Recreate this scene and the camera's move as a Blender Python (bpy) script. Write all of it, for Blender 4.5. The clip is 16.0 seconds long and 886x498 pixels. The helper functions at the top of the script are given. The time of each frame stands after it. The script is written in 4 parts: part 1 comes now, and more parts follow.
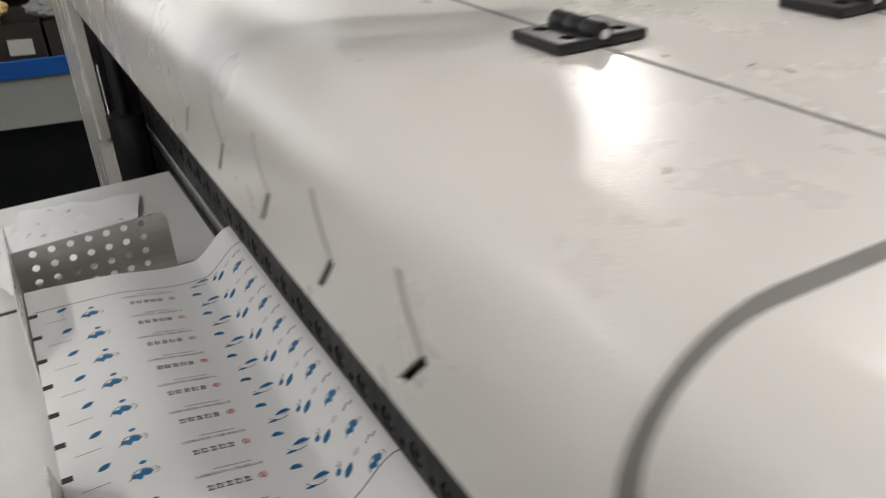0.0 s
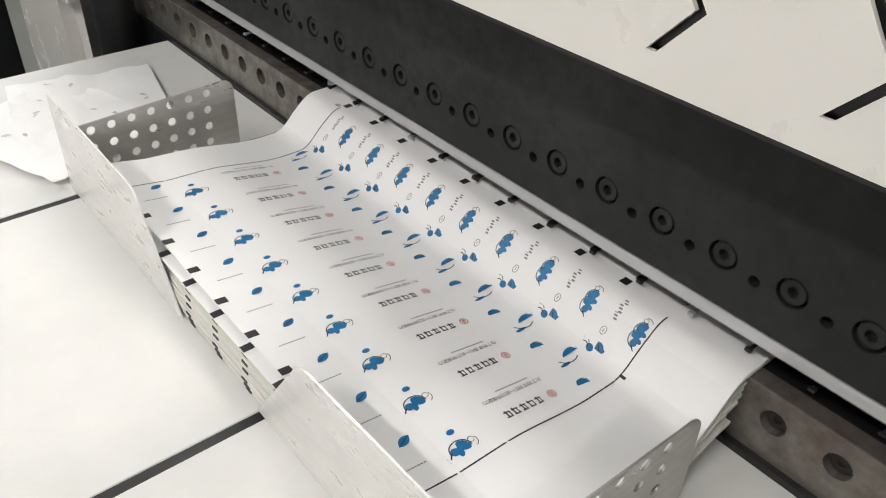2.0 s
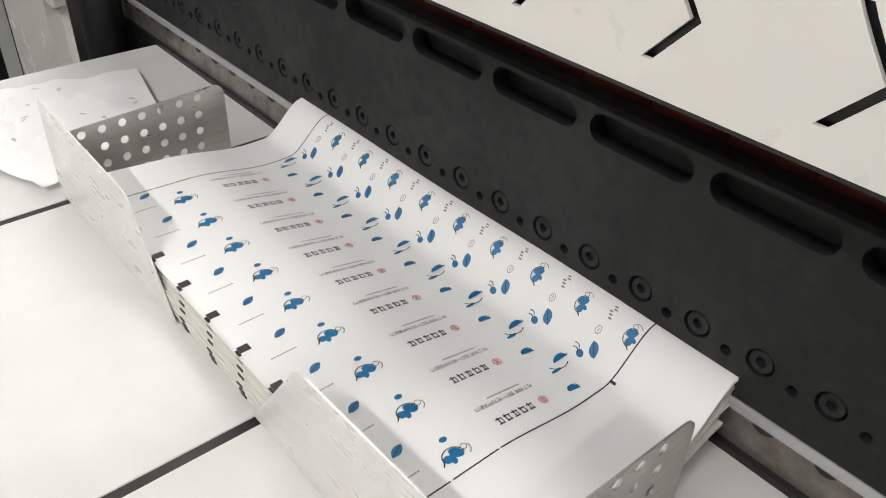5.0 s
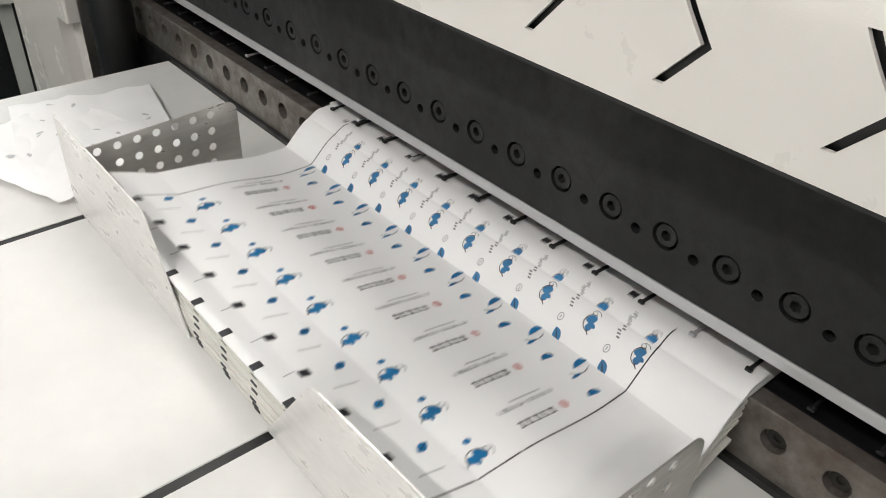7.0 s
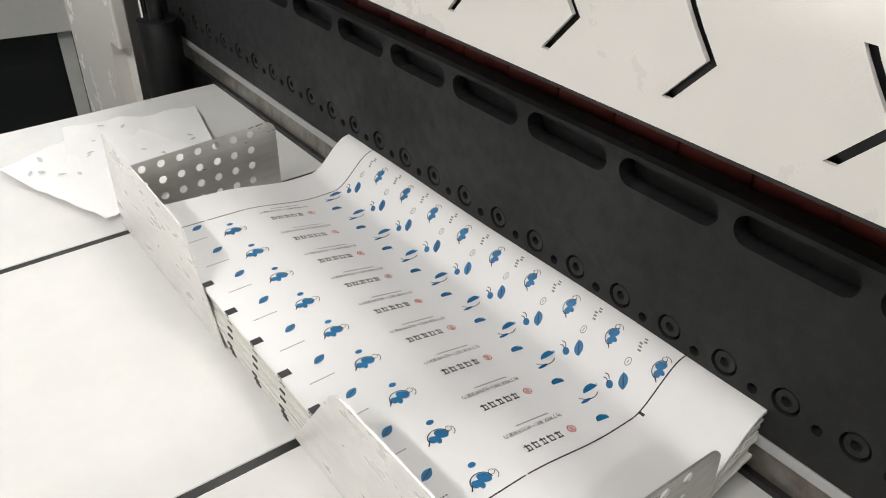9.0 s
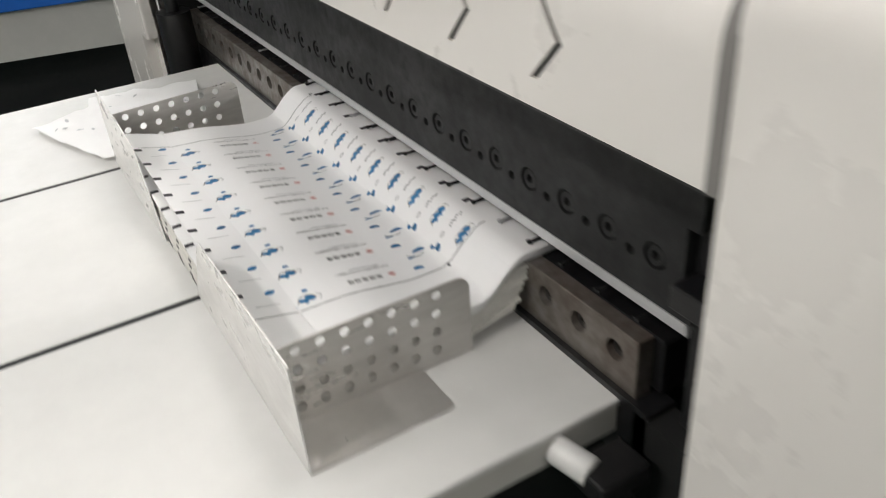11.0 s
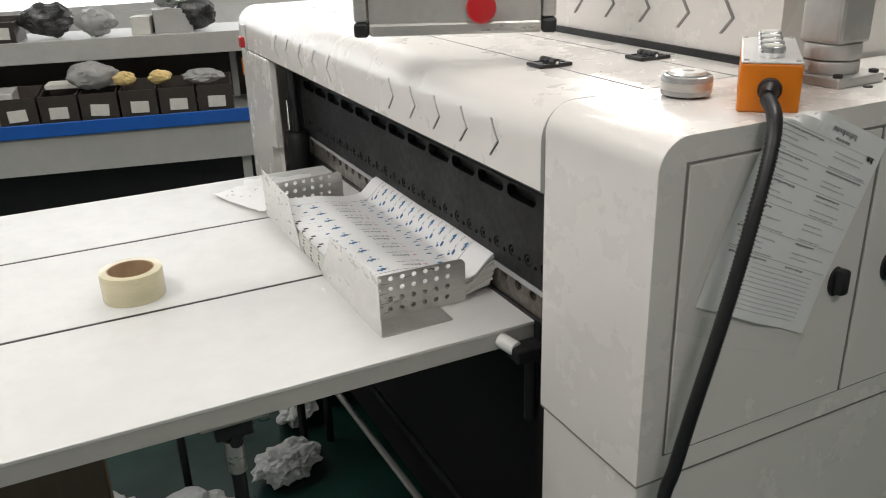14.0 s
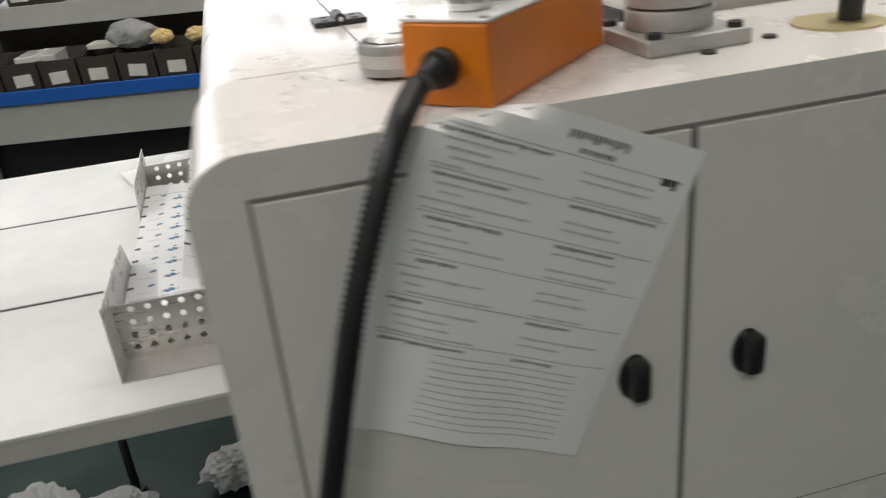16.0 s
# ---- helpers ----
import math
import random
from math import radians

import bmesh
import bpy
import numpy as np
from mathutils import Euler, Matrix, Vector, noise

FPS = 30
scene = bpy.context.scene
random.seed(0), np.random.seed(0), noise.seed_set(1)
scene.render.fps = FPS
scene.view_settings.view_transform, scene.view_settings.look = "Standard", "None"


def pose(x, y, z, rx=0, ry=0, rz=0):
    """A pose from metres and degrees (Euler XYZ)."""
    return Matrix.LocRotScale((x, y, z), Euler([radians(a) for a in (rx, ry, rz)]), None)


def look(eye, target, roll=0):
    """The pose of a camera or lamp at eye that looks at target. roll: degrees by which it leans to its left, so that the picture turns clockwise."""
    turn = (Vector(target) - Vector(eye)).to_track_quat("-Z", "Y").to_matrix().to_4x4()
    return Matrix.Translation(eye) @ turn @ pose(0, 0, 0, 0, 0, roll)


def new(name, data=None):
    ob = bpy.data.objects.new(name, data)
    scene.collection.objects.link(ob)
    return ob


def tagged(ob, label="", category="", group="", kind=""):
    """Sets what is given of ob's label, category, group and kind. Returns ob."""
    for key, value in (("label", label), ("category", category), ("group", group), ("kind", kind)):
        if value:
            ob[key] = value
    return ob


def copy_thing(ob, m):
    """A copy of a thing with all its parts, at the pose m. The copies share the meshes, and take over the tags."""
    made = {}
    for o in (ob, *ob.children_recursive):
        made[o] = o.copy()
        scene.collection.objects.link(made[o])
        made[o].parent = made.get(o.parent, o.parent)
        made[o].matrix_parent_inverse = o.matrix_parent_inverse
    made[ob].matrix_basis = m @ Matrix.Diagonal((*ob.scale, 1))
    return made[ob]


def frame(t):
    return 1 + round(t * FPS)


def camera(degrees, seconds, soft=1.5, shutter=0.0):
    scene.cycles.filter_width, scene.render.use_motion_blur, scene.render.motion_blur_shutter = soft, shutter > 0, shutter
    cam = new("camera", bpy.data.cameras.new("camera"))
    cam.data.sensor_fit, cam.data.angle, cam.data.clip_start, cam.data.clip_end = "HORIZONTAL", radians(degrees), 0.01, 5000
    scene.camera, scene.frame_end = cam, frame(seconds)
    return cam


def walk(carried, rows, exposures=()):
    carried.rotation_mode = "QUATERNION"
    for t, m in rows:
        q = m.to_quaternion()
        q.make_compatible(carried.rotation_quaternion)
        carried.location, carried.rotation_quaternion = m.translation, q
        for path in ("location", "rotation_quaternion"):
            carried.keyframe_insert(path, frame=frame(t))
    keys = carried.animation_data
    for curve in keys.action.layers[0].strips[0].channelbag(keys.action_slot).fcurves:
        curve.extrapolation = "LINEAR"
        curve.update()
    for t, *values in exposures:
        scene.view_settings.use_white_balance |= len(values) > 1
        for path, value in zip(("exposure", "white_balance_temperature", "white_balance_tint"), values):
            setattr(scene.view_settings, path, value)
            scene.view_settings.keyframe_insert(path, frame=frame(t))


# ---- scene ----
cam = camera(56.9, 16.0, soft=1.0, shutter=0.5)
PATH = [
    (0, (0.051, 0.065, 1.354), (0.868, 1.623, 0.401), -3.1),
    (0.5, (-0.042, 0.162, 1.338), (0.851, 1.6, 0.274), -1.7),
    (1, (-0.128, 0.248, 1.297), (0.841, 1.595, 0.18), -0.3),
    (1.5, (-0.156, 0.274, 1.289), (0.861, 1.561, 0.145), 0.9),
    (2, (-0.166, 0.279, 1.293), (0.881, 1.52, 0.126), 1.7),
    (2.5, (-0.17, 0.275, 1.292), (0.896, 1.493, 0.117), 2.3),
    (3, (-0.172, 0.274, 1.292), (0.906, 1.482, 0.118), 2.5),
    (3.5, (-0.173, 0.277, 1.295), (0.905, 1.485, 0.12), 2.4),
    (4, (-0.169, 0.278, 1.294), (0.902, 1.492, 0.122), 2.1),
    (6.5, (-0.18, 0.288, 1.303), (0.908, 1.516, 0.159), 2.5),
    (7, (-0.18, 0.282, 1.304), (0.9, 1.523, 0.166), 2.2),
    (7.5, (-0.182, 0.271, 1.304), (0.873, 1.541, 0.174), 1.6),
    (8, (-0.183, 0.262, 1.304), (0.846, 1.567, 0.193), 1.1),
    (8.5, (-0.18, 0.258, 1.306), (0.841, 1.582, 0.208), 0.8),
    (8.7, (-0.18, 0.259, 1.307), (0.838, 1.587, 0.211), 0.7),
    (11, (-0.109, -0.051, 1.311), (0.699, 1.442, 0.253), -4.6),
    (11.5, (-0.12, -0.267, 1.326), (0.617, 1.299, 0.323), -4.0),
    (12, (-0.191, -0.421, 1.35), (0.554, 1.207, 0.461), -1.9),
    (12.5, (-0.275, -0.565, 1.378), (0.437, 1.09, 0.508), -0.4),
    (12.8, (-0.359, -0.624, 1.422), (0.461, 0.989, 0.57), 1.4),
    (13, (-0.388, -0.644, 1.459), (0.476, 0.963, 0.641), 1.6),
    (13.5, (-0.484, -0.661, 1.467), (0.397, 0.958, 0.691), 0.4),
    (14, (-0.409, -0.688, 1.463), (0.4, 0.979, 0.711), -1.8),
    (14.5, (-0.281, -0.693, 1.441), (0.384, 1.022, 0.656), -3.3),
    (15, (-0.138, -0.589, 1.417), (0.481, 1.129, 0.6), -3.6),
    (15.5, (0.009, -0.505, 1.411), (0.58, 1.219, 0.572), -4.5),
    (16, (0.215, -0.541, 1.389), (0.603, 1.23, 0.545), -5.7),
]
walk(cam, [(t, look(eye, target, roll)) for t, eye, target, roll in PATH],
     exposures=((0.0, -0.75), (0.5, -0.45), (1.0, 0.05), (8.7, 0.05), (11.0, -0.06), (12.5, -0.18), (14.5, -0.22), (16.0, -0.27)))
# ceiling lights: place, watts, turn, height
LIGHTS = ((-1.7, 0.3, 44, 90, 3.1), (0.9, 0.4, 22, 0, 3.1), (-1.7, 2.5, 14, 0, 3.1), (0.9, 2.5, 12, 0, 3.1), (-0.5, -2.0, 26, 0, 3.1), (2.6, 1.3, 22, 0, 3.1), (3.4, 4.1, 110, 50, 2.75))
# the way of the hanging cable
CABLE = ((0.320, -0.032, 1.263), (0.302, -0.060, 1.251), (0.283, -0.078, 1.22), (0.255, -0.090, 1.15), (0.236, -0.092, 1.08), (0.217, -0.090, 1.0), (0.200, -0.085, 0.92), (0.187, -0.078, 0.84), (0.176, -0.074, 0.78), (0.165, -0.08, 0.6), (0.165, -0.09, 0.3), (0.20, -0.11, 0.05), (0.32, -0.13, 0.012), (0.7, -0.15, 0.012))

# ---------------------------------------------------------------- world and lights
world = bpy.data.worlds.new("world")
scene.world = world
world.use_nodes = True
world.node_tree.nodes["Background"].inputs[0].default_value = (0.75, 0.85, 1.0, 1)
world.node_tree.nodes["Background"].inputs[1].default_value = 0.3


# ---------------------------------------------------------------- materials
def material(name, color, rough=0.5, metal=0.0, spot=0.0, scale=40.0, bump=0.0, bump_scale=300.0, dark=None, coat=0.0,
             translucent=0.0, stretch=(1, 1, 1), glow=0.0, rough_var=0.0, alpha=1.0):
    """Base colour varied at two scales, roughness variation and fine relief."""
    m = bpy.data.materials.new(name)
    m.use_nodes = True
    nt = m.node_tree
    nodes, links = nt.nodes, nt.links
    b = nodes["Principled BSDF"]
    b.inputs["Roughness"].default_value = rough
    b.inputs["Metallic"].default_value = metal
    b.inputs["Coat Weight"].default_value = coat
    b.inputs["Base Color"].default_value = (*color, 1)
    b.inputs["Alpha"].default_value = alpha
    tc = nodes.new("ShaderNodeTexCoord")
    mp = nodes.new("ShaderNodeMapping")
    mp.inputs["Scale"].default_value = stretch
    links.new(tc.outputs["Object"], mp.inputs["Vector"])
    if spot > 0 or rough_var > 0:
        n1 = nodes.new("ShaderNodeTexNoise")
        n1.inputs["Scale"].default_value = scale
        n1.inputs["Detail"].default_value = 6
        n1.inputs["Roughness"].default_value = 0.65
        n2 = nodes.new("ShaderNodeTexNoise")
        n2.inputs["Scale"].default_value = scale * 0.13
        n2.inputs["Detail"].default_value = 3
        links.new(mp.outputs["Vector"], n1.inputs["Vector"])
        links.new(mp.outputs["Vector"], n2.inputs["Vector"])
        mul = nodes.new("ShaderNodeMath")
        mul.operation = "MULTIPLY"
        links.new(n1.outputs["Fac"], mul.inputs[0])
        links.new(n2.outputs["Fac"], mul.inputs[1])
        ramp = nodes.new("ShaderNodeMapRange")
        ramp.inputs[1].default_value, ramp.inputs[2].default_value = 0.16, 0.36
        links.new(mul.outputs[0], ramp.inputs[0])
        if spot > 0:
            mix = nodes.new("ShaderNodeMix")
            mix.data_type = "RGBA"
            d = dark or tuple(c * (1 - spot) for c in color)
            mix.inputs[6].default_value = (*d, 1)
            mix.inputs[7].default_value = (*color, 1)
            links.new(ramp.outputs[0], mix.inputs[0])
            links.new(mix.outputs[2], b.inputs["Base Color"])
        if rough_var > 0:
            rr = nodes.new("ShaderNodeMapRange")
            rr.inputs[3].default_value, rr.inputs[4].default_value = rough + rough_var, max(0.03, rough - rough_var)
            links.new(ramp.outputs[0], rr.inputs[0])
            links.new(rr.outputs[0], b.inputs["Roughness"])
    if bump > 0:
        n3 = nodes.new("ShaderNodeTexNoise")
        n3.inputs["Scale"].default_value = bump_scale
        n3.inputs["Detail"].default_value = 3
        links.new(mp.outputs["Vector"], n3.inputs["Vector"])
        bp = nodes.new("ShaderNodeBump")
        bp.inputs["Strength"].default_value = bump
        bp.inputs["Distance"].default_value = 0.0006
        links.new(n3.outputs["Fac"], bp.inputs["Height"])
        links.new(bp.outputs[0], b.inputs["Normal"])
    if translucent > 0:
        tr = nodes.new("ShaderNodeBsdfTranslucent")
        tr.inputs[0].default_value = (*color, 1)
        ms = nodes.new("ShaderNodeMixShader")
        ms.inputs[0].default_value = translucent
        links.new(b.outputs[0], ms.inputs[1])
        links.new(tr.outputs[0], ms.inputs[2])
        links.new(ms.outputs[0], nodes["Material Output"].inputs[0])
    if glow > 0:
        b.inputs["Emission Color"].default_value = (*color, 1)
        b.inputs["Emission Strength"].default_value = glow
    return m


PAINT = material("white_powder_coat", (0.76, 0.735, 0.70), 0.27, spot=0.01, scale=9, bump=0.25, bump_scale=700, rough_var=0.01, coat=0.1)
TABLE = material("white_laminate", (0.68, 0.68, 0.665), 0.4, spot=0.06, scale=22, bump=0.12, bump_scale=500, rough_var=0.08)
EDGE = material("laminate_edge", (0.50, 0.49, 0.46), 0.45, spot=0.06, scale=30)
GASKET = material("grey_gasket", (0.22, 0.21, 0.20), 0.6, spot=0.1, scale=90)
BEAM = material("blackened_steel", (0.021, 0.0215, 0.022), 0.55, metal=0.0, spot=0.3, scale=60, bump=0.35, bump_scale=420, rough_var=0.1)
for node in BEAM.node_tree.nodes:
    if node.type == "BSDF_PRINCIPLED":
        node.inputs["Specular IOR Level"].default_value = 0.3
# black steel parts; also the painted shade below the parts shelf
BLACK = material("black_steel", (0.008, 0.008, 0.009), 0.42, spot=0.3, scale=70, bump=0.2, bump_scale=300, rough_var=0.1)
BLADE = material("ground_blade_steel", (0.56, 0.56, 0.57), 0.42, metal=0.35, spot=0.2, scale=60, stretch=(1, 0.05, 1), rough_var=0.1)
RAIL = material("oily_ground_steel", (0.29, 0.277, 0.255), 0.40, metal=0.65, spot=0.45, scale=45, dark=(0.16, 0.13, 0.11), rough_var=0.12, bump=0.1)
SCUFF = material("dirty_scuff", (0.30, 0.27, 0.23), 0.6, spot=0.3, scale=200)
# near-black colour that stands in for the shade inside the machine
INNER_SHADE = material("unlit_black_paint", (0.004, 0.004, 0.004), 0.8)
BORE = material("dark_bore", (0.02, 0.018, 0.016), 0.5)
STAINLESS = material("brushed_stainless", (0.60, 0.585, 0.56), 0.34, metal=0.7, spot=0.14, scale=30, stretch=(1, 1, 6), rough_var=0.08, bump=0.08, bump_scale=500)
PLATE = material("smudged_sheet_steel", (0.80, 0.79, 0.77), 0.34, metal=0.2, spot=0.14, scale=26, stretch=(1, 1, 3), rough_var=0.12)
ROLLER = material("red_brown_rubber", (0.34, 0.07, 0.05), 0.5, spot=0.35, scale=50, bump=0.2)
PAPER = material("coated_paper", (0.92, 0.92, 0.92), 0.45, spot=0.02, scale=30, translucent=0.12)
ORDER = material("order_paper", (0.90, 0.90, 0.89), 0.5, spot=0.03, scale=20)
STOCK = material("paper_edge", (0.74, 0.73, 0.69), 0.75, spot=0.12, scale=300, stretch=(0.1, 0.1, 6))
BLUE = material("blue_ink", (0.005, 0.17, 0.40), 0.4, spot=0.3, scale=260)
INK = material("black_ink", (0.015, 0.015, 0.02), 0.45)
PALE_INK = material("grey_ink", (0.25, 0.25, 0.26), 0.5)
FAINT_INK = material("faint_ink", (0.52, 0.53, 0.55), 0.6)
RED = material("red_ink", (0.55, 0.03, 0.03), 0.45)
ORANGE = material("orange_enamel", (0.72, 0.20, 0.006), 0.35, spot=0.08, scale=30, bump=0.15, bump_scale=500, rough_var=0.08)
FACE = material("white_face_plate", (0.74, 0.73, 0.71), 0.3, metal=0.3, spot=0.06, scale=50)
CHROME = material("chrome", (0.75, 0.75, 0.76), 0.12, metal=1.0)
RUBBER = material("black_rubber", (0.012, 0.012, 0.013), 0.42, bump=0.1)
PLASTIC = material("black_plastic", (0.018, 0.018, 0.02), 0.4, spot=0.2, scale=80)
ALU = material("cast_aluminium", (0.50, 0.49, 0.47), 0.5, metal=0.5, spot=0.12, scale=60, bump=0.25, bump_scale=400)
TAPE = material("cream_packing_tape", (0.66, 0.60, 0.40), 0.28, spot=0.1, scale=60, stretch=(1, 1, 8), coat=0.4)
CARD = material("cardboard", (0.42, 0.29, 0.17), 0.8, spot=0.15, scale=60)
FLOOR = material("green_epoxy_floor", (0.008, 0.052, 0.040), 0.35, spot=0.35, scale=6, rough_var=0.12)
WALL = material("grey_plaster", (0.62, 0.62, 0.60), 0.8, spot=0.08, scale=8, bump=0.3, bump_scale=120)
CEIL = material("white_ceiling", (0.75, 0.75, 0.73), 0.85, spot=0.04, scale=5)
SHELF = material("grey_shelf_steel", (0.42, 0.42, 0.40), 0.5, spot=0.1, scale=20)
BLUE_PAINT = material("blue_enamel", (0.01, 0.10, 0.42), 0.4, spot=0.12, scale=30)
BIN = material("dark_bin_plastic", (0.055, 0.045, 0.038), 0.5, spot=0.25, scale=40)
LABEL = material("label_card", (0.66, 0.65, 0.60), 0.7, spot=0.12, scale=40)
BAG = material("clear_bag_film", (0.50, 0.50, 0.49), 0.22, spot=0.2, scale=30, bump=0.6, bump_scale=60, translucent=0.35)
METAL_BITS = material("small_metal_parts", (0.14, 0.14, 0.14), 0.35, metal=0.7, spot=0.8, scale=160, bump=1.0, bump_scale=150)
YELLOW_FOAM = material("yellow_foam", (0.70, 0.52, 0.22), 0.7, spot=0.15, scale=50)
BROWN = material("brown_board", (0.22, 0.165, 0.12), 0.5, spot=0.3, scale=18, stretch=(1, 1, 0.15))
SLEEVE = material("clear_sleeve", (0.80, 0.82, 0.82), 0.2, alpha=0.06)
DIAL = material("pale_gold_plate", (0.60, 0.50, 0.26), 0.35, metal=0.4, spot=0.1, scale=80)
LAMP = material("lit_tube", (1.0, 0.97, 0.92), 0.5, glow=14.0)
DAYLIGHT = material("bright_window", (0.95, 0.97, 1.0), 0.5, glow=2.6)
GREY_PLASTIC = material("clear_grey_plastic", (0.42, 0.42, 0.42), 0.15, spot=0.35, scale=50, coat=0.6, rough_var=0.08)
RED_PLASTIC = material("red_plastic", (0.5, 0.015, 0.02), 0.3)


# ---------------------------------------------------------------- mesh helpers
def part(name, bm, mat, parent=None, label="", smooth=False):
    """Links a bmesh as one mesh object, under a thing or a part."""
    me = bpy.data.meshes.new(name)
    bm.normal_update()
    bm.to_mesh(me)
    bm.free()
    if smooth:
        me.polygons.foreach_set("use_smooth", [True] * len(me.polygons))
        me.set_sharp_from_angle(angle=radians(35))
    me.materials.append(mat)
    ob = new(name, me)
    if parent is not None:
        ob.parent = parent
    if label:
        ob["label"] = label
    return ob


def thing(name, label, category, group="", at=(0, 0, 0, 0, 0, 0), kind=""):
    ob = new(name)
    ob.empty_display_size = 0.02
    ob.matrix_basis = pose(*at)
    return tagged(ob, label, category, group, kind)


def box(x0, x1, y0, y1, z0, z1, bev=0.0, seg=2):
    bm = bmesh.new()
    bmesh.ops.create_cube(bm, size=1)
    for v in bm.verts:
        v.co = ((x0 + x1) / 2 + v.co.x * (x1 - x0), (y0 + y1) / 2 + v.co.y * (y1 - y0), (z0 + z1) / 2 + v.co.z * (z1 - z0))
    if bev > 0:
        bmesh.ops.bevel(bm, geom=list(bm.edges), offset=bev, segments=seg, affect="EDGES", profile=0.5)
    return bm


def rod(p0, p1, r0, r1=None, seg=20, bev=0.0):
    """A cylinder or cone between two points."""
    bm = bmesh.new()
    p0, p1 = Vector(p0), Vector(p1)
    d = p1 - p0
    bmesh.ops.create_cone(bm, cap_ends=True, segments=seg, radius1=r0, radius2=r0 if r1 is None else r1, depth=d.length)
    if bev > 0:
        rims = [e for e in bm.edges if abs(e.verts[0].co.z - e.verts[1].co.z) < 1e-6]
        bmesh.ops.bevel(bm, geom=rims, offset=bev, segments=2, affect="EDGES", profile=0.5)
    m = Matrix.Translation((p0 + p1) / 2) @ d.to_track_quat("Z", "Y").to_matrix().to_4x4()
    bmesh.ops.transform(bm, matrix=m, verts=bm.verts)
    return bm


def prism(points, axis, a0, a1):
    """A polygon pushed along an axis; the points are the two other coordinates in xyz order."""
    bm = bmesh.new()

    def co(p, a):
        return {"x": (a, p[0], p[1]), "y": (p[0], a, p[1]), "z": (p[0], p[1], a)}[axis]
    lo = [bm.verts.new(co(p, a0)) for p in points]
    hi = [bm.verts.new(co(p, a1)) for p in points]
    bm.faces.new(lo)
    bm.faces.new(hi)
    n = len(points)
    for i in range(n):
        bm.faces.new((lo[i], lo[(i + 1) % n], hi[(i + 1) % n], hi[i]))
    bmesh.ops.recalc_face_normals(bm, faces=bm.faces)
    return bm


def arc(cx, cy, r, a0, a1, n=8):
    return [(cx + r * math.cos(radians(a0 + (a1 - a0) * i / n)), cy + r * math.sin(radians(a0 + (a1 - a0) * i / n))) for i in range(n + 1)]


def joined(*bms):
    """Several bmeshes in one."""
    out = bmesh.new()
    for bm in bms:
        me = bpy.data.meshes.new("tmp")
        bm.to_mesh(me)
        bm.free()
        out.from_mesh(me)
        bpy.data.meshes.remove(me)
    return out


def moved(bm, m):
    bmesh.ops.transform(bm, matrix=m, verts=bm.verts)
    return bm


def cut(bm, tool):
    """bm less tool."""
    obs = []
    for b in (bm, tool):
        me = bpy.data.meshes.new("tmp")
        bmesh.ops.recalc_face_normals(b, faces=b.faces)
        b.to_mesh(me)
        b.free()
        obs.append(new("tmp", me))
    mod = obs[0].modifiers.new("cut", "BOOLEAN")
    mod.object, mod.operation, mod.solver = obs[1], "DIFFERENCE", "EXACT"
    out = bmesh.new()
    dg = bpy.context.evaluated_depsgraph_get()
    me = bpy.data.meshes.new_from_object(obs[0].evaluated_get(dg))
    out.from_mesh(me)
    old = [me] + [o.data for o in obs]
    for o in obs:
        bpy.data.objects.remove(o)
    for m in old:
        bpy.data.meshes.remove(m)
    return out


def lump(r, seed, rough=0.3, squash=(1, 1, 1), detail=3, freq=2.2, crease=0.0):
    """A crumpled ball."""
    bm = bmesh.new()
    bmesh.ops.create_icosphere(bm, subdivisions=detail, radius=1)
    off = Vector((seed * 3.7, seed * 1.3, seed * 7.1))
    for v in bm.verts:
        n = noise.fractal(v.co * freq + off, 0.8, 2.0, 4)
        c = abs(noise.noise(v.co * freq * 1.8 - off)) * crease
        k = r * (1 + rough * n - c)
        v.co = Vector((v.co.x * k * squash[0], v.co.y * k * squash[1], v.co.z * k * squash[2]))
    low = min(v.co.z for v in bm.verts)
    for v in bm.verts:
        v.co.z -= low
    return bm


# ---------------------------------------------------------------- the room
T = 0.85          # table top
TOP = 1.237       # top of the machine
part("floor", box(-4, 4.5, -4, 5.2, -0.06, 0.0), FLOOR)["kind"] = "structure"
part("ceiling", box(-4, 4.5, -4, 5.2, 3.3, 3.36), CEIL)["kind"] = "structure"
part("wall_south", box(-4, 4.5, -4.1, -4, 0, 3.3), WALL)["kind"] = "structure"
part("wall_west", box(-4.1, -4, -4, 5.2, 0, 3.3), WALL)["kind"] = "structure"
part("wall_east", box(4.5, 4.6, -4, 5.2, 0, 3.3), WALL)["kind"] = "structure"
north = cut(box(-4, 4.5, 5.2, 5.3, 0, 3.3), box(-2.6, 2.0, 5.1, 5.4, 0.95, 2.6))
part("wall_north", north, WALL)["kind"] = "structure"
window = tagged(new("window_1"), "wide window with bright daylight behind it", "window", kind="structure")
part("pane", box(-2.6, 2.0, 5.27, 5.275, 0.95, 2.6), DAYLIGHT, window)
part("window_frame", joined(*[box(x - 0.03, x + 0.03, 5.2, 5.26, 0.95, 2.6) for x in (-2.57, -1.05, 0.45, 1.97)],
                            box(-2.6, 2.0, 5.2, 5.255, 0.95, 1.0), box(-2.6, 2.0, 5.2, 5.255, 2.55, 2.6)), FACE, window)


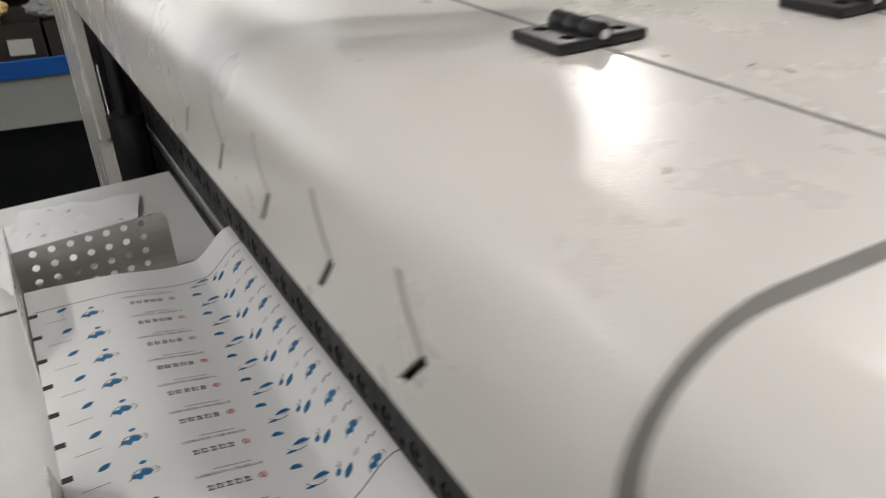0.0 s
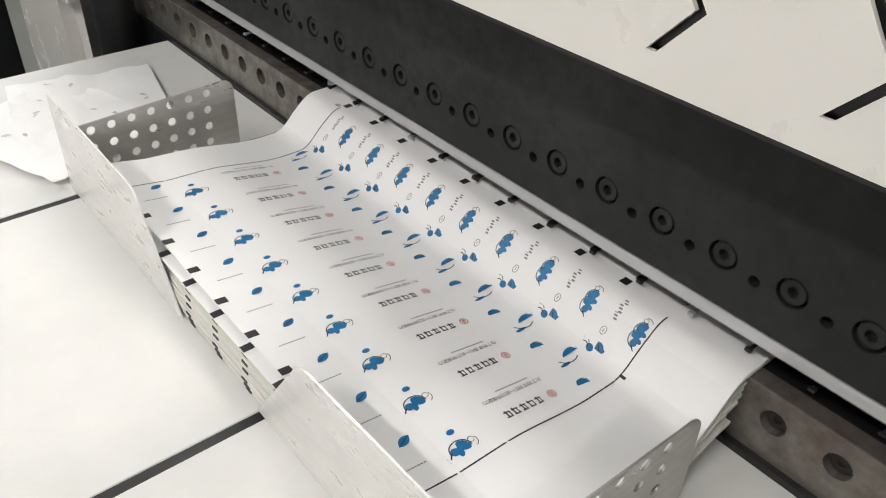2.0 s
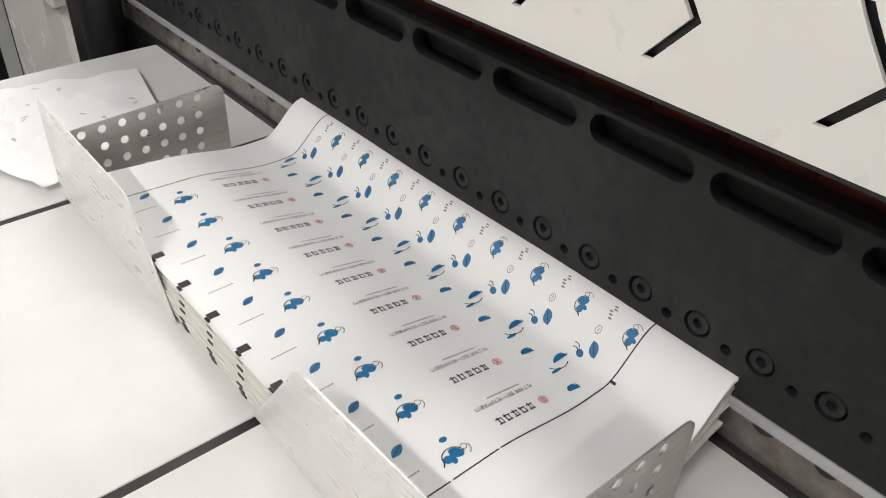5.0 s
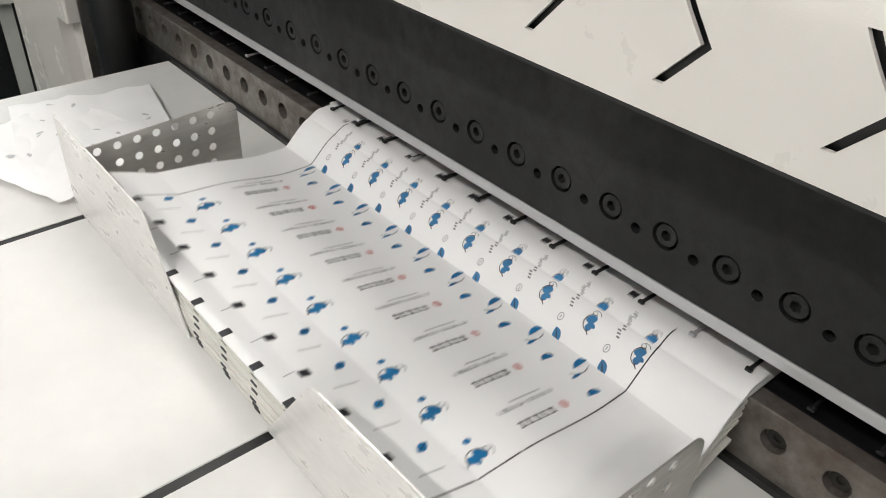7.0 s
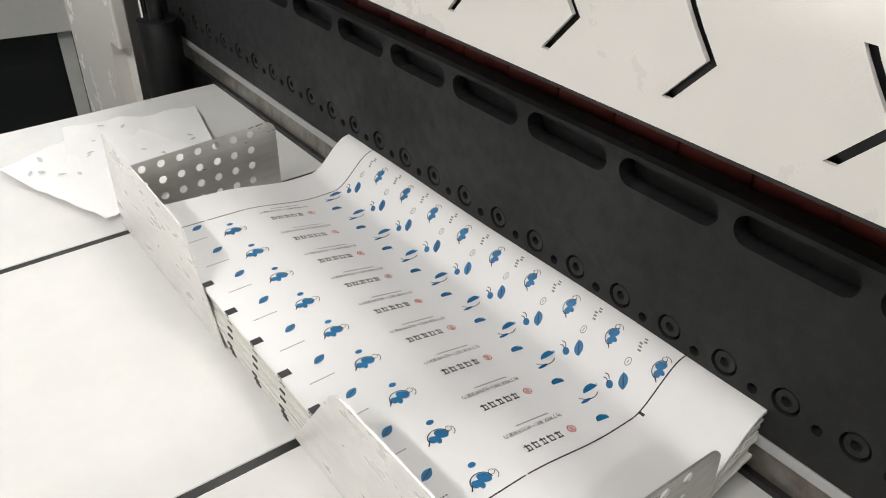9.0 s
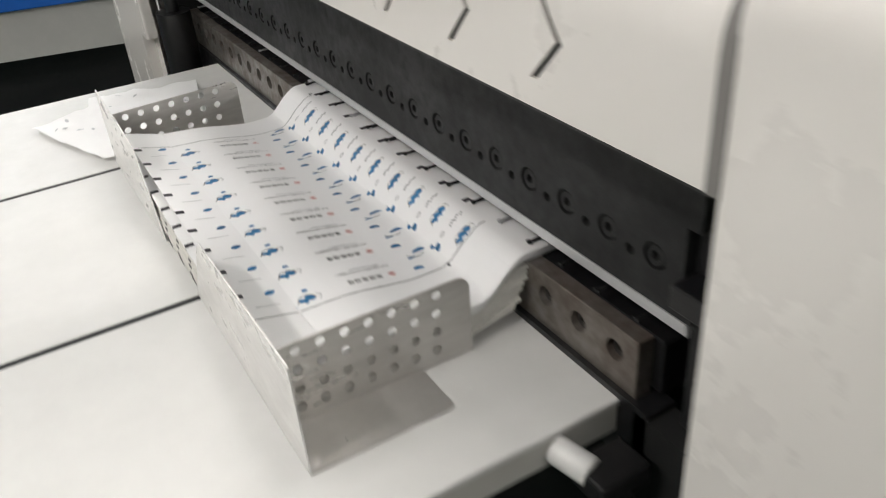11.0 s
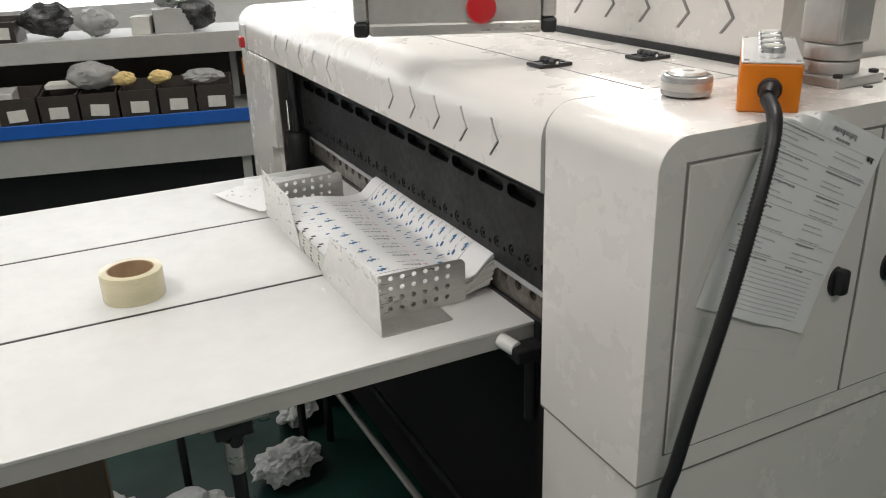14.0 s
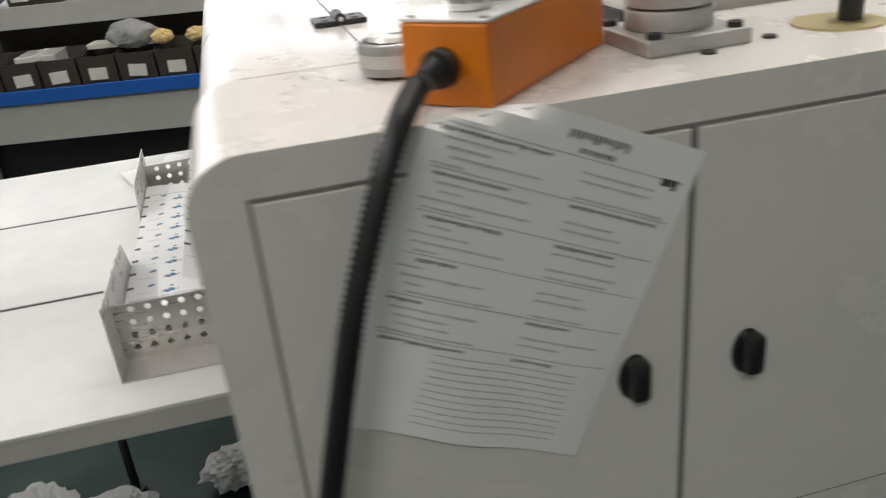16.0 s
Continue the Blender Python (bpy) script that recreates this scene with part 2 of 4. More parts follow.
def ceiling_light(x, y, watts, turn=0, z=3.1):
    t = thing("ceiling_light", "long white fluorescent ceiling light, lit", "ceiling light", "ceiling lights", (x, y, z, 0, 0, turn))
    part("housing", box(-0.65, 0.65, -0.09, 0.09, 0.02, 0.07, 0.006), FACE, t)
    part("tube", joined(rod((-0.6, -0.04, 0), (0.6, -0.04, 0), 0.015), rod((-0.6, 0.04, 0), (0.6, 0.04, 0), 0.015)), LAMP, t)
    part("bracket", box(-0.5, -0.47, -0.02, 0.02, 0.07, 3.3 - z), FACE, t)
    part("bracket", box(0.47, 0.5, -0.02, 0.02, 0.07, 3.3 - z), FACE, t)
    lamp = bpy.data.lights.new("tube_light", "AREA")
    lamp.shape, lamp.size, lamp.size_y, lamp.energy, lamp.color = "RECTANGLE", 1.25, 0.16, watts, (1.0, 0.955, 0.92)
    lo = new("tube_light", lamp)
    lo.matrix_basis = pose(x, y, z - 0.03, 0, 0, turn)


for lx, ly, lw, turned, lz in LIGHTS:
    ceiling_light(lx, ly, lw, turned, lz)


# ---------------------------------------------------------------- the cutting machine
machine = thing("sheet_cutter", "white powder-coated paper sheeting machine with a dark moving knife beam", "cutting machine")
FX = 0.163        # front of cover and end housing
NEAR, SEAM, FAR = -0.04, 0.181, 1.548   # outer side of the end housing, its joint with the cover, end of the opening


def chevron(y, z, flip, x0, x1):
    """The outline of an arrow slot in the cover, pushed through it."""
    s, w = (-1 if flip else 1), 0.0032
    tip, up, low = (y, z), (y + s * 0.022, z + 0.030), (y + s * 0.024, z - 0.026)
    pts = [(up[0] - s * w, up[1]), (tip[0] - s * w, tip[1]), (low[0] - s * w, low[1]), (low[0] + s * w, low[1]), (tip[0] + s * w, tip[1]), (up[0] + s * w, up[1])]
    return prism(pts, "x", x0, x1)


def cover_profile(front, r, back, low, top, th=0.0):
    p = [(front + th, low), *[(x, z) for x, z in arc(front + r, top - r, r - th, 180, 90, 9)], (back, top - th)]
    return p


outer = cover_profile(FX, 0.058, 0.575, 1.12, TOP)
inner = cover_profile(FX, 0.058, 0.575, 1.12, TOP, 0.003)
shell = prism(outer + inner[::-1], "y", SEAM + 0.004, 1.845)
ARROWS = [0.300 + 0.0945 * i for i in range(5)]
slots = joined(*[chevron(y, 1.164, False, FX - 0.02, FX + 0.03) for y in ARROWS],
               *[chevron(1.045 + 0.104 * i, 1.164, True, FX - 0.02, FX + 0.03) for i in range(5)])
cover = part("cover", cut(shell, slots), PAINT, machine, "white rounded cover with rows of arrow slots", True)
part("inner_baffle", box(FX + 0.006, FX + 0.009, SEAM + 0.02, 1.83, 1.125, 1.2), BLACK, machine)
part("cover_lip", box(FX + 0.0032, FX + 0.03, SEAM + 0.004, 1.845, 1.116, 1.120), BLACK, machine)

# end housing with its rounded front corner
hp = [(FX, 0.795), *arc(FX + 0.04, TOP + 0.003 - 0.04, 0.04, 180, 90, 9), (1.25, TOP + 0.003), (1.25, 0.795)]
housing = part("end_housing", prism(hp, "y", NEAR, SEAM - 0.003), PAINT, machine, "white end housing with rounded corner", True)
base = part("base_housing", joined(box(FX + 0.004, 1.25, NEAR + 0.004, SEAM - 0.004, 0.03, 0.793, 0.003), box(FX + 0.03, 1.2, NEAR + 0.03, SEAM - 0.03, 0, 0.03)), PAINT, machine)
part("seam_strip", box(FX - 0.0005, 1.25, NEAR - 0.0005, SEAM - 0.003, 0.7925, 0.7955), GASKET, machine)
g = [(FX - 0.001, 1.12), *arc(FX + 0.05, TOP + 0.001 - 0.05, 0.051, 180, 90, 9), (0.575, TOP + 0.002)]
g2 = [(FX + 0.004, 1.12), *arc(FX + 0.05, TOP - 0.05, 0.046, 180, 90, 9), (0.575, TOP - 0.004)]
part("gasket", prism(g + g2[::-1], "y", SEAM - 0.0035, SEAM + 0.0055), GASKET, machine, "grey rubber joint strip", True)


def door(x0, x1, z0, z1, knob_x):
    d = part("door", box(x0, x1, NEAR - 0.0035, NEAR - 0.0005, z0, z1, 0.0012), PAINT, machine, "white hinged side door")
    frame_tool = joined(box(x0 - 0.003, x0 - 0.0004, NEAR - 0.0012, NEAR + 0.0002, z0 - 0.003, z1 + 0.003), box(x1 + 0.0004, x1 + 0.003, NEAR - 0.0012, NEAR + 0.0002, z0 - 0.003, z1 + 0.003),
                        box(x0, x1, NEAR - 0.0012, NEAR + 0.0002, z1 + 0.0004, z1 + 0.003), box(x0, x1, NEAR - 0.0012, NEAR + 0.0002, z0 - 0.003, z0 - 0.0004))
    part("door_gap", frame_tool, GASKET, d)
    k = joined(moved(rod((0, -0.0036, 0), (0, -0.007, 0), 0.017, 0.016, 28, 0.001), Matrix.Diagonal((0.82, 1, 1.25, 1))),
               box(-0.008, 0.008, -0.021, -0.006, -0.015, 0.020, 0.004))
    part("knob", moved(k, Matrix.Translation((knob_x, NEAR, 1.010))), PLASTIC, d, "black plastic quarter-turn latch", True)


door(0.204, 0.511, 0.832, 1.207, 0.468)
door(0.517, 0.87, 0.832, 1.207, 0.568)

# far post and far end housing
part("far_post", cut(box(FX, 0.46, FAR, 1.845, 0.03, 1.1155, 0.004), joined(box(FX + 0.02, 0.5, FAR - 0.02, 1.80, 0.0, 1.2), box(FX - 0.05, FX + 0.0199, FAR - 0.02, FAR + 0.045, 0.0, 0.868))), PAINT, machine, "white far post of the frame")
part("far_plate", box(0.21, 0.56, FAR - 0.012, FAR - 0.002, 0.2, 1.115), BLACK, machine)
part("far_cylinder", joined(rod((0.205, 1.47, 0.80), (0.205, 1.47, 0.93), 0.03, seg=24), rod((0.205, 1.47, 0.93), (0.205, 1.47, 1.10), 0.012)), BLACK, machine, "black guide cylinder", True)
part("guide_rod", rod((0.18, 1.455, 0.94), (0.18, 1.455, 1.02), 0.003), CHROME, machine)
part("stop_switch", joined(box(FX - 0.018, FX, 1.765, 1.792, 1.125, 1.155, 0.003)), RED_PLASTIC, machine, "small red stop switch")
part("stop_backing", joined(box(FX - 0.006, FX, 1.76, 1.797, 1.115, 1.19, 0.002)), FACE, machine)

# inside of the machine, closed; its deep shade is put into near-black plates
part("back_plate", box(0.56, 0.568, SEAM, 1.80, 0.05, TOP - 0.01), INNER_SHADE, machine)
part("near_plate", box(0.262, 0.56, SEAM + 0.001, SEAM + 0.012, 0.2, 1.2), INNER_SHADE, machine)
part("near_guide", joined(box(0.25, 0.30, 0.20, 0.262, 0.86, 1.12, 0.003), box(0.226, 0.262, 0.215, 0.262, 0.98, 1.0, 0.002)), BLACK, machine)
part("lower_frame", joined(box(0.30, 0.56, SEAM, 1.80, 0.06, 0.84), box(0.24, 0.27, 0.24, 0.30, 0.02, 0.85)), INNER_SHADE, machine)

# anvil rail with counterbored holes
R0, R1 = 0.305, 1.53
rail_holes = [0.3315 + 0.0458 * i for i in range(26)]
rail = cut(box(0.2455, 0.262, R0, R1, 0.854, 0.912, 0.0012), joined(*[rod((0.235, y, 0.889), (0.254, y, 0.889), 0.0098, seg=18) for y in rail_holes]))
rail_ob = part("anvil_rail", rail, RAIL, machine, "oil-stained ground steel rail with bolt holes")
for y in rail_holes:
    part("bolt", cut(rod((0.2515, y, 0.888), (0.2545, y, 0.888), 0.0078, seg=14), rod((0.245, y, 0.888), (0.2535, y, 0.888), 0.0035, seg=6)), BORE, rail_ob)
part("table_gap_bar", box(0.240, 0.27, R0 - 0.02, R1, 0.79, 0.856), BLACK, machine)
part("comb_block", joined(box(0.2625, 0.43, R0 - 0.01, R1, 0.86, 0.9105, 0.002), box(0.42, 0.43, R0 - 0.01, R1, 0.9105, 0.916)), BLACK, machine, "black comb block behind the rail")
fingers = part("finger_bar", box(0.350, 0.354, 0.31, 1.50, 0.9195, 0.9235), BEAM, machine, "row of thin stripper fingers on a bar")
for i in range(26):
    y = 0.318 + 0.0466 * i
    f = joined(rod((0.240, y, 0.9245), (0.352, y, 0.9235), 0.0015, 0.0018, 8), box(0.2390, 0.2420, y - 0.0024, y + 0.0024, 0.9232, 0.9258))
    part("finger", f, BLADE if i % 7 == 4 else BEAM, fingers)

# red-brown feed roller in short sections
roller = part("feed_roller", rod((0.326, 0.24, 1.050), (0.326, 1.5, 1.050), 0.049), ROLLER, machine, "red-brown rubber feed roller in short sections", True)
for i in range(19):
    y = 0.27 + 0.062 * i
    part("roller_section", rod((0.326, y, 1.050), (0.326, y + 0.0605, 1.050), 0.0515, seg=32, bev=0.002), ROLLER, roller, "", True)

# knife beam, its origin at the bolt line
BX = 0.240
beam_y0, beam_y1 = 0.252, 1.52
body = prism([(0, -0.0375), (0.0045, -0.0375), (0.0045, -0.012), (0.030, -0.012), (0.030, 0.085), (0.022, 0.094), (0.020, 0.122), (0.003, 0.122), (0.0, 0.119)], "y", beam_y0, beam_y1)
bolt_ys = [0.2912 + 0.0487 * i for i in range(25)]
tools = []
for i in range(12):
    y0 = 0.317 + 0.0985 * i
    pts = [*arc(y0 + 0.012, 0.104, 0.0112, 90, 270, 8), *arc(y0 + 0.076, 0.104, 0.0112, -90, 90, 8)]
    tools.append(prism(pts, "x", -0.02, 0.0165))
tools += [rod((-0.02, y, 0), (0.009, y, 0), 0.0105, seg=20) for y in bolt_ys]
tools += [rod((-0.02, y + 0.0244, -0.006), (0.012, y + 0.0244, -0.006), 0.0042, seg=12) for y in bolt_ys[:-1]]
tools.append(box(-0.02, 0.012, beam_y0 - 0.01, beam_y0 + 0.012, -0.005, 0.035))
beam = part("knife_beam", cut(body, joined(*tools)), BEAM, machine, "dark steel knife beam with slots and socket bolts")
part("blade", prism([(0.0005, -0.0485), (0.0030, -0.0485), (0.0042, -0.0377), (-0.0010, -0.0377), (-0.0010, -0.0405)], "y", beam_y0 + 0.004, beam_y1 - 0.004), BLADE, beam, "bright ground cutting blade")
bolt_mesh = None
for y in bolt_ys:
    if bolt_mesh is None:
        bm = cut(rod((0.001, 0, 0), (0.012, 0, 0), 0.0085, seg=20, bev=0.0008), rod((-0.004, 0, 0), (0.006, 0, 0), 0.0042, seg=6))
        b0 = part("bolt", bm, BEAM, beam)
        bolt_mesh = b0.data
    else:
        b0 = new("bolt", bolt_mesh)
        b0.parent = beam
    b0.location = (0, y, 0)

def leaf_outline(x, y, a, l, w):
    pts = [(l * (i / 6 - 0.5), w * 0.5 * math.sin(math.pi * i / 6)) for i in range(7)] + [(l * (i / 6 - 0.5), -w * 0.5 * math.sin(math.pi * i / 6)) for i in range(5, 0, -1)]
    c, s = math.cos(radians(a)), math.sin(radians(a))
    return [(x + c * p - s * q, y + s * p + c * q) for p, q in pts]


# joints and hinges on the top
part("lid_joint", box(0.3305, 0.3325, SEAM + 0.006, 1.7, TOP - 0.0008, TOP + 0.0006), GASKET, machine)
part("rear_joint", box(0.498, 0.500, SEAM + 0.006, 1.7, TOP - 0.0008, TOP + 0.0006), GASKET, machine)


def hinge(x, y):
    leaf = joined(box(-0.030, -0.002, -0.022, 0.022, 0, 0.006, 0.0015), box(0.002, 0.030, -0.022, 0.022, 0, 0.006, 0.0015))
    leaf = cut(leaf, joined(*[rod((sx * 0.017, sy * 0.012, 0.003), (sx * 0.017, sy * 0.012, 0.02), 0.0045, seg=14) for sx in (-1, 1) for sy in (-1, 1)]))
    m = Matrix.Translation((x, y, TOP + 0.0005)) @ Matrix.Rotation(radians(0), 4, "Z")
    h = part("hinge", moved(leaf, m), PLASTIC, machine, "black moulded hinge")
    part("knuckle", moved(joined(rod((0, -0.021, 0.007), (0, -0.007, 0.007), 0.0062, bev=0.0006), rod((0, -0.0065, 0.007), (0, 0.0065, 0.007), 0.0062, bev=0.0006), rod((0, 0.007, 0.007), (0, 0.021, 0.007), 0.0062, bev=0.0006)), m), PLASTIC, h, "", True)
    part("pin", moved(rod((0, -0.0225, 0.007), (0, 0.0225, 0.007), 0.0028, seg=12), m), CHROME, h)


for hx, hy in ((0.331, 0.425), (0.499, 0.388), (0.331, 1.05), (0.499, 1.02)):
    hinge(hx, hy)

# taller unit behind the cover
rear = part("rear_unit", prism([(0.576, TOP - 0.02), *arc(0.616, 1.335, 0.04, 180, 90, 8), (1.1, 1.375), (1.1, TOP - 0.02)], "y", 0.19, 1.76), PAINT, machine, "raised white rear housing with arrow slots", True)
part("rear_foot", box(0.570, 0.6, 0.19, 1.76, TOP, TOP + 0.012), BLACK, machine)
for i in range(5):
    part("arrow_slot", chevron(0.284 + 0.0995 * i, 1.305, False, 0.5745, 0.577), GASKET, rear)

for sx, sy, sl, sa_ in ((0.372, 0.318, 0.010, 70), (0.366, 0.335, 0.006, 20), (0.345, 0.372, 0.005, 80), (0.245, 0.262, 0.007, 40), (0.262, 0.150, 0.020, 95), (0.278, 0.138, 0.014, 100), (0.252, 0.128, 0.012, 88), (0.290, 0.120, 0.010, 110)):
    part("scuff", prism(leaf_outline(sx, sy, sa_, sl, 0.0016), "z", TOP + (0.0031 if sy < SEAM else 0.0001), TOP + (0.0034 if sy < SEAM else 0.0004)), SCUFF, machine)


# ---------------------------------------------------------------- delivery table
table = thing("delivery_table", "white laminate delivery table of three panels with dark gaps", "table")
GAPS = [(0.317, 0.6665), (0.6755, 1.0375), (1.0465, 1.376)]
for y0, y1 in GAPS:
    panel = part("panel", box(-1.25, 0.2415, y0, y1, T - 0.006, T, 0.0012), TABLE, table)
part("deck", box(-1.25, 0.2405, 0.3185, 1.375, T - 0.035, T - 0.0064, 0.001), EDGE, table)
part("gap_strip", box(-1.25, 0.238, 0.66, 0.68, T - 0.0062, T - 0.0012), BLACK, table)
part("gap_strip", box(-1.25, 0.238, 1.034, 1.051, T - 0.0062, T - 0.0012), BLACK, table)


def table_leg(x, y):
    leg = part("leg", joined(rod((x, y, 0.02), (x, y, 0.70), 0.011), rod((x, y, 0), (x, y, 0.02), 0.03, 0.022)), PLASTIC, table, "black adjustable leg", True)
    part("ferrule", rod((x, y, 0.70), (x, y, 0.755), 0.014, bev=0.002), STAINLESS, leg, "steel ferrule", True)
    part("clevis", joined(box(x - 0.028, x + 0.028, y - 0.02, y + 0.02, 0.768, 0.800, 0.003), rod((x, y - 0.024, 0.764), (x, y + 0.024, 0.764), 0.010)), PLASTIC, leg)
    part("mount_plate", box(x - 0.05, x + 0.05, y - 0.035, y + 0.035, 0.800, T - 0.036, 0.002), EDGE, leg)


table_leg(-0.25, 0.37)
table_leg(-0.25, 1.28)
table_leg(-1.15, 0.37)
table_leg(-1.15, 1.28)
pin = part("stop_pin", rod((0.176, 0.318, 0.832), (0.186, 0.284, 0.828), 0.0125, bev=0.002), TABLE, table, "white bumper pin", True)
part("clamp", joined(box(0.176, 0.226, 0.262, 0.300, 0.812, 0.834, 0.003), rod((0.207, 0.275, 0.70), (0.207, 0.275, 0.815), 0.010)), BLACK, table, "black clamp under the table edge")


# ---------------------------------------------------------------- paper guides
def guide(label, y_out, y_flange, y_flange_end, y_peak, y_end, foot):
    """A folded plate: a plain side wall with a slanted inner end, and a lower perforated end wall set in from its outer end."""
    t = thing("paper_guide", label, "paper guide", "paper guides")
    th, tall, w = 0.0015, 0.080, 0.178
    side = [(y_out, T + 0.0006), (y_end, T + 0.0006), (y_peak + (y_end - y_peak) * 0.12, T + 0.092), (y_peak + (y_end - y_peak) * 0.03, T + 0.0975), (y_peak - (y_end - y_peak) * 0.08, T + 0.099), (y_out, T + 0.1055)]
    part("side_wall", prism(side, "x", -th, 0), PLATE, t, "smudged plain steel wall")
    pts = [(0, 0.0008), (w - 0.003, 0.0008), (w, 0.004), (w, tall - 0.012), *arc(w - 0.012, tall - 0.012, 0.012, 0, 90, 6), (0, tall)]
    tool = []
    for i in range(7):
        for j in range(4):
            hx, hz = 0.018 + 0.0208 * i + 0.0012 * j, 0.017 + 0.0183 * j
            tool.append(rod((hx, -0.01, hz), (hx, 0.01, hz), 0.0044, seg=12))
    fl = cut(prism(pts, "y", -th, 0), joined(*tool))
    m = Matrix.Translation((0, y_flange, T)) @ Matrix.Rotation(math.atan2(y_flange_end - y_flange, w), 4, "Z")
    part("end_wall", moved(fl, m), STAINLESS, t, "perforated steel wall")
    if foot:
        fp = [(0.0005, y_out), (0.118, y_out), *arc(0.120, y_out + 0.007, 0.007, -90, 0, 5), (0.127, y_flange - th), (0.0005, y_flange - th)]
        part("foot", prism(fp, "z", T + 0.0003, T + 0.0018), STAINLESS, t)


guide("folded steel corner guide on the table, perforated end wall", 0.384, 0.442, 0.440, 0.602, 0.676, True)
guide("folded steel corner guide on the table, perforated end wall", 1.060, 1.026, 1.042, 0.862, 0.803, False)


# ---------------------------------------------------------------- paper stack and cut sheets
SX1, SY0, SY1, HINGE_X, TIP_X = 0.290, 0.447, 0.986, 0.088, 0.048


def smooth(a, b, x):
    k = min(1.0, max(0.0, (x - a) / (b - a)))
    return k * k * (3 - 2 * k)


def rest_z(x, y):
    """Height of the top of the stack over the table: a shallow trough that rises to a hump at the knife."""
    z = 0.043 - 0.012 * smooth(0.08, 0.17, x) + 0.033 * smooth(0.188, 0.238, x)
    z += 0.0012 * math.sin(y * 9.0 + x * 14) + 0.0006 * math.sin(y * 23) + 0.004 * smooth(0.10, 0.0, x) * smooth(0.90, 0.985, y)
    return z


def lattice(x0, x1, nx, ny, lift=0.0):
    bm = bmesh.new()
    rows = []
    for i in range(nx + 1):
        x = x0 + (x1 - x0) * i / nx
        rows.append([bm.verts.new((x, SY0 + (SY1 - SY0) * j / ny, rest_z(x, SY0 + (SY1 - SY0) * j / ny) + lift)) for j in range(ny + 1)])
    for i in range(nx):
        for j in range(ny):
            bm.faces.new((rows[i][j], rows[i + 1][j], rows[i + 1][j + 1], rows[i][j + 1]))
    return bm


def leaf_shape(x, y, a, l, w):
    pts = [(l * (i / 6 - 0.5), w * 0.5 * math.sin(math.pi * i / 6) ** 0.8) for i in range(7)] + [(l * (i / 6 - 0.5), -w * 0.5 * math.sin(math.pi * i / 6) ** 0.8) for i in range(5, 0, -1)]
    c, s = math.cos(radians(a)), math.sin(radians(a))
    return [(x + c * p - s * q, y + s * p + c * q) for p, q in pts]


def oval(x, y, rx, ry, a=0, n=14, a0=0, a1=360):
    c, s = math.cos(radians(a)), math.sin(radians(a))
    out = []
    for i in range(n + (0 if a1 - a0 == 360 else 1)):
        t = radians(a0 + (a1 - a0) * i / n)
        p, q = rx * math.cos(t), ry * math.sin(t)
        out.append((x + c * p - s * q, y + s * p + c * q))
    return out


def band(x, y, r, a0, a1, w, n=8, sy=1.0):
    """A curved stroke."""
    o = [(x + (r + w) * math.cos(radians(a0 + (a1 - a0) * i / n)), y + sy * (r + w) * math.sin(radians(a0 + (a1 - a0) * i / n))) for i in range(n + 1)]
    i_ = [(x + r * math.cos(radians(a0 + (a1 - a0) * i / n)), y + sy * r * math.sin(radians(a0 + (a1 - a0) * i / n))) for i in range(n, -1, -1)]
    return o + i_


def bar(x, y, l, w):
    return [(x - l / 2, y - w / 2), (x + l / 2, y - w / 2), (x + l / 2, y + w / 2), (x - l / 2, y + w / 2)]


def blob(x, y, k):
    """A plain rounded blue emblem: a notched disc with a dark stroke, a small ring and a tail."""
    body = []
    for i in range(40):
        a = 9 * i
        bite = 0.72 * math.exp(-((a - 292) / 26) ** 2) + 0.62 * math.exp(-((a - 118) / 20) ** 2) + 0.30 * math.exp(-((a - 225) / 14) ** 2)
        q = 0.0070 * k * (1 - bite)
        body.append((x + q * math.cos(radians(a)), y + 0.82 * q * math.sin(radians(a))))
    tail = [(x - 0.0072 * k, y + 0.0008 * k), (x - 0.0100 * k, y - 0.0028 * k), (x - 0.0094 * k, y - 0.0032 * k), (x - 0.0062 * k, y)]
    return [body], [band(x, y, 0.0071 * k, -8, 188, 0.0008 * k, 14, 0.84), band(x + 0.0092 * k, y + 0.0022 * k, 0.0018 * k, 0, 350, 0.0004 * k, 12),
                    band(x + 0.0082 * k, y + 0.0006 * k, 0.0040 * k, -70, 30, 0.0005 * k, 7), tail]


SLOGAN = "\u4e3a\u4e86\u5730\u7403 \u6211\u4eec\u4e00\u8d77\u4e3a\u73af\u4fdd\u52a9\u529b"


def lettering(text, x, y, length):
    """The outlines of a line of type that starts at x, y and runs towards the smaller x, its feet towards the larger y."""
    curve = bpy.data.curves.new("lettering", "FONT")
    curve.body = text
    curve.resolution_u = 1
    ob = new("lettering", curve)
    me = bpy.data.meshes.new_from_object(ob.evaluated_get(bpy.context.evaluated_depsgraph_get()))
    us = [v.co.x for v in me.vertices]
    k = length / (max(us) - min(us))
    out = [[(x - (me.vertices[i].co.x - min(us)) * k, y - me.vertices[i].co.y * k) for i in f.vertices] for f in me.polygons]
    bpy.data.objects.remove(ob)
    bpy.data.curves.remove(curve)
    bpy.data.meshes.remove(me)
    return out


SLOGAN_TYPE = lettering(SLOGAN, 0.1495, 0.0225, 0.0535)


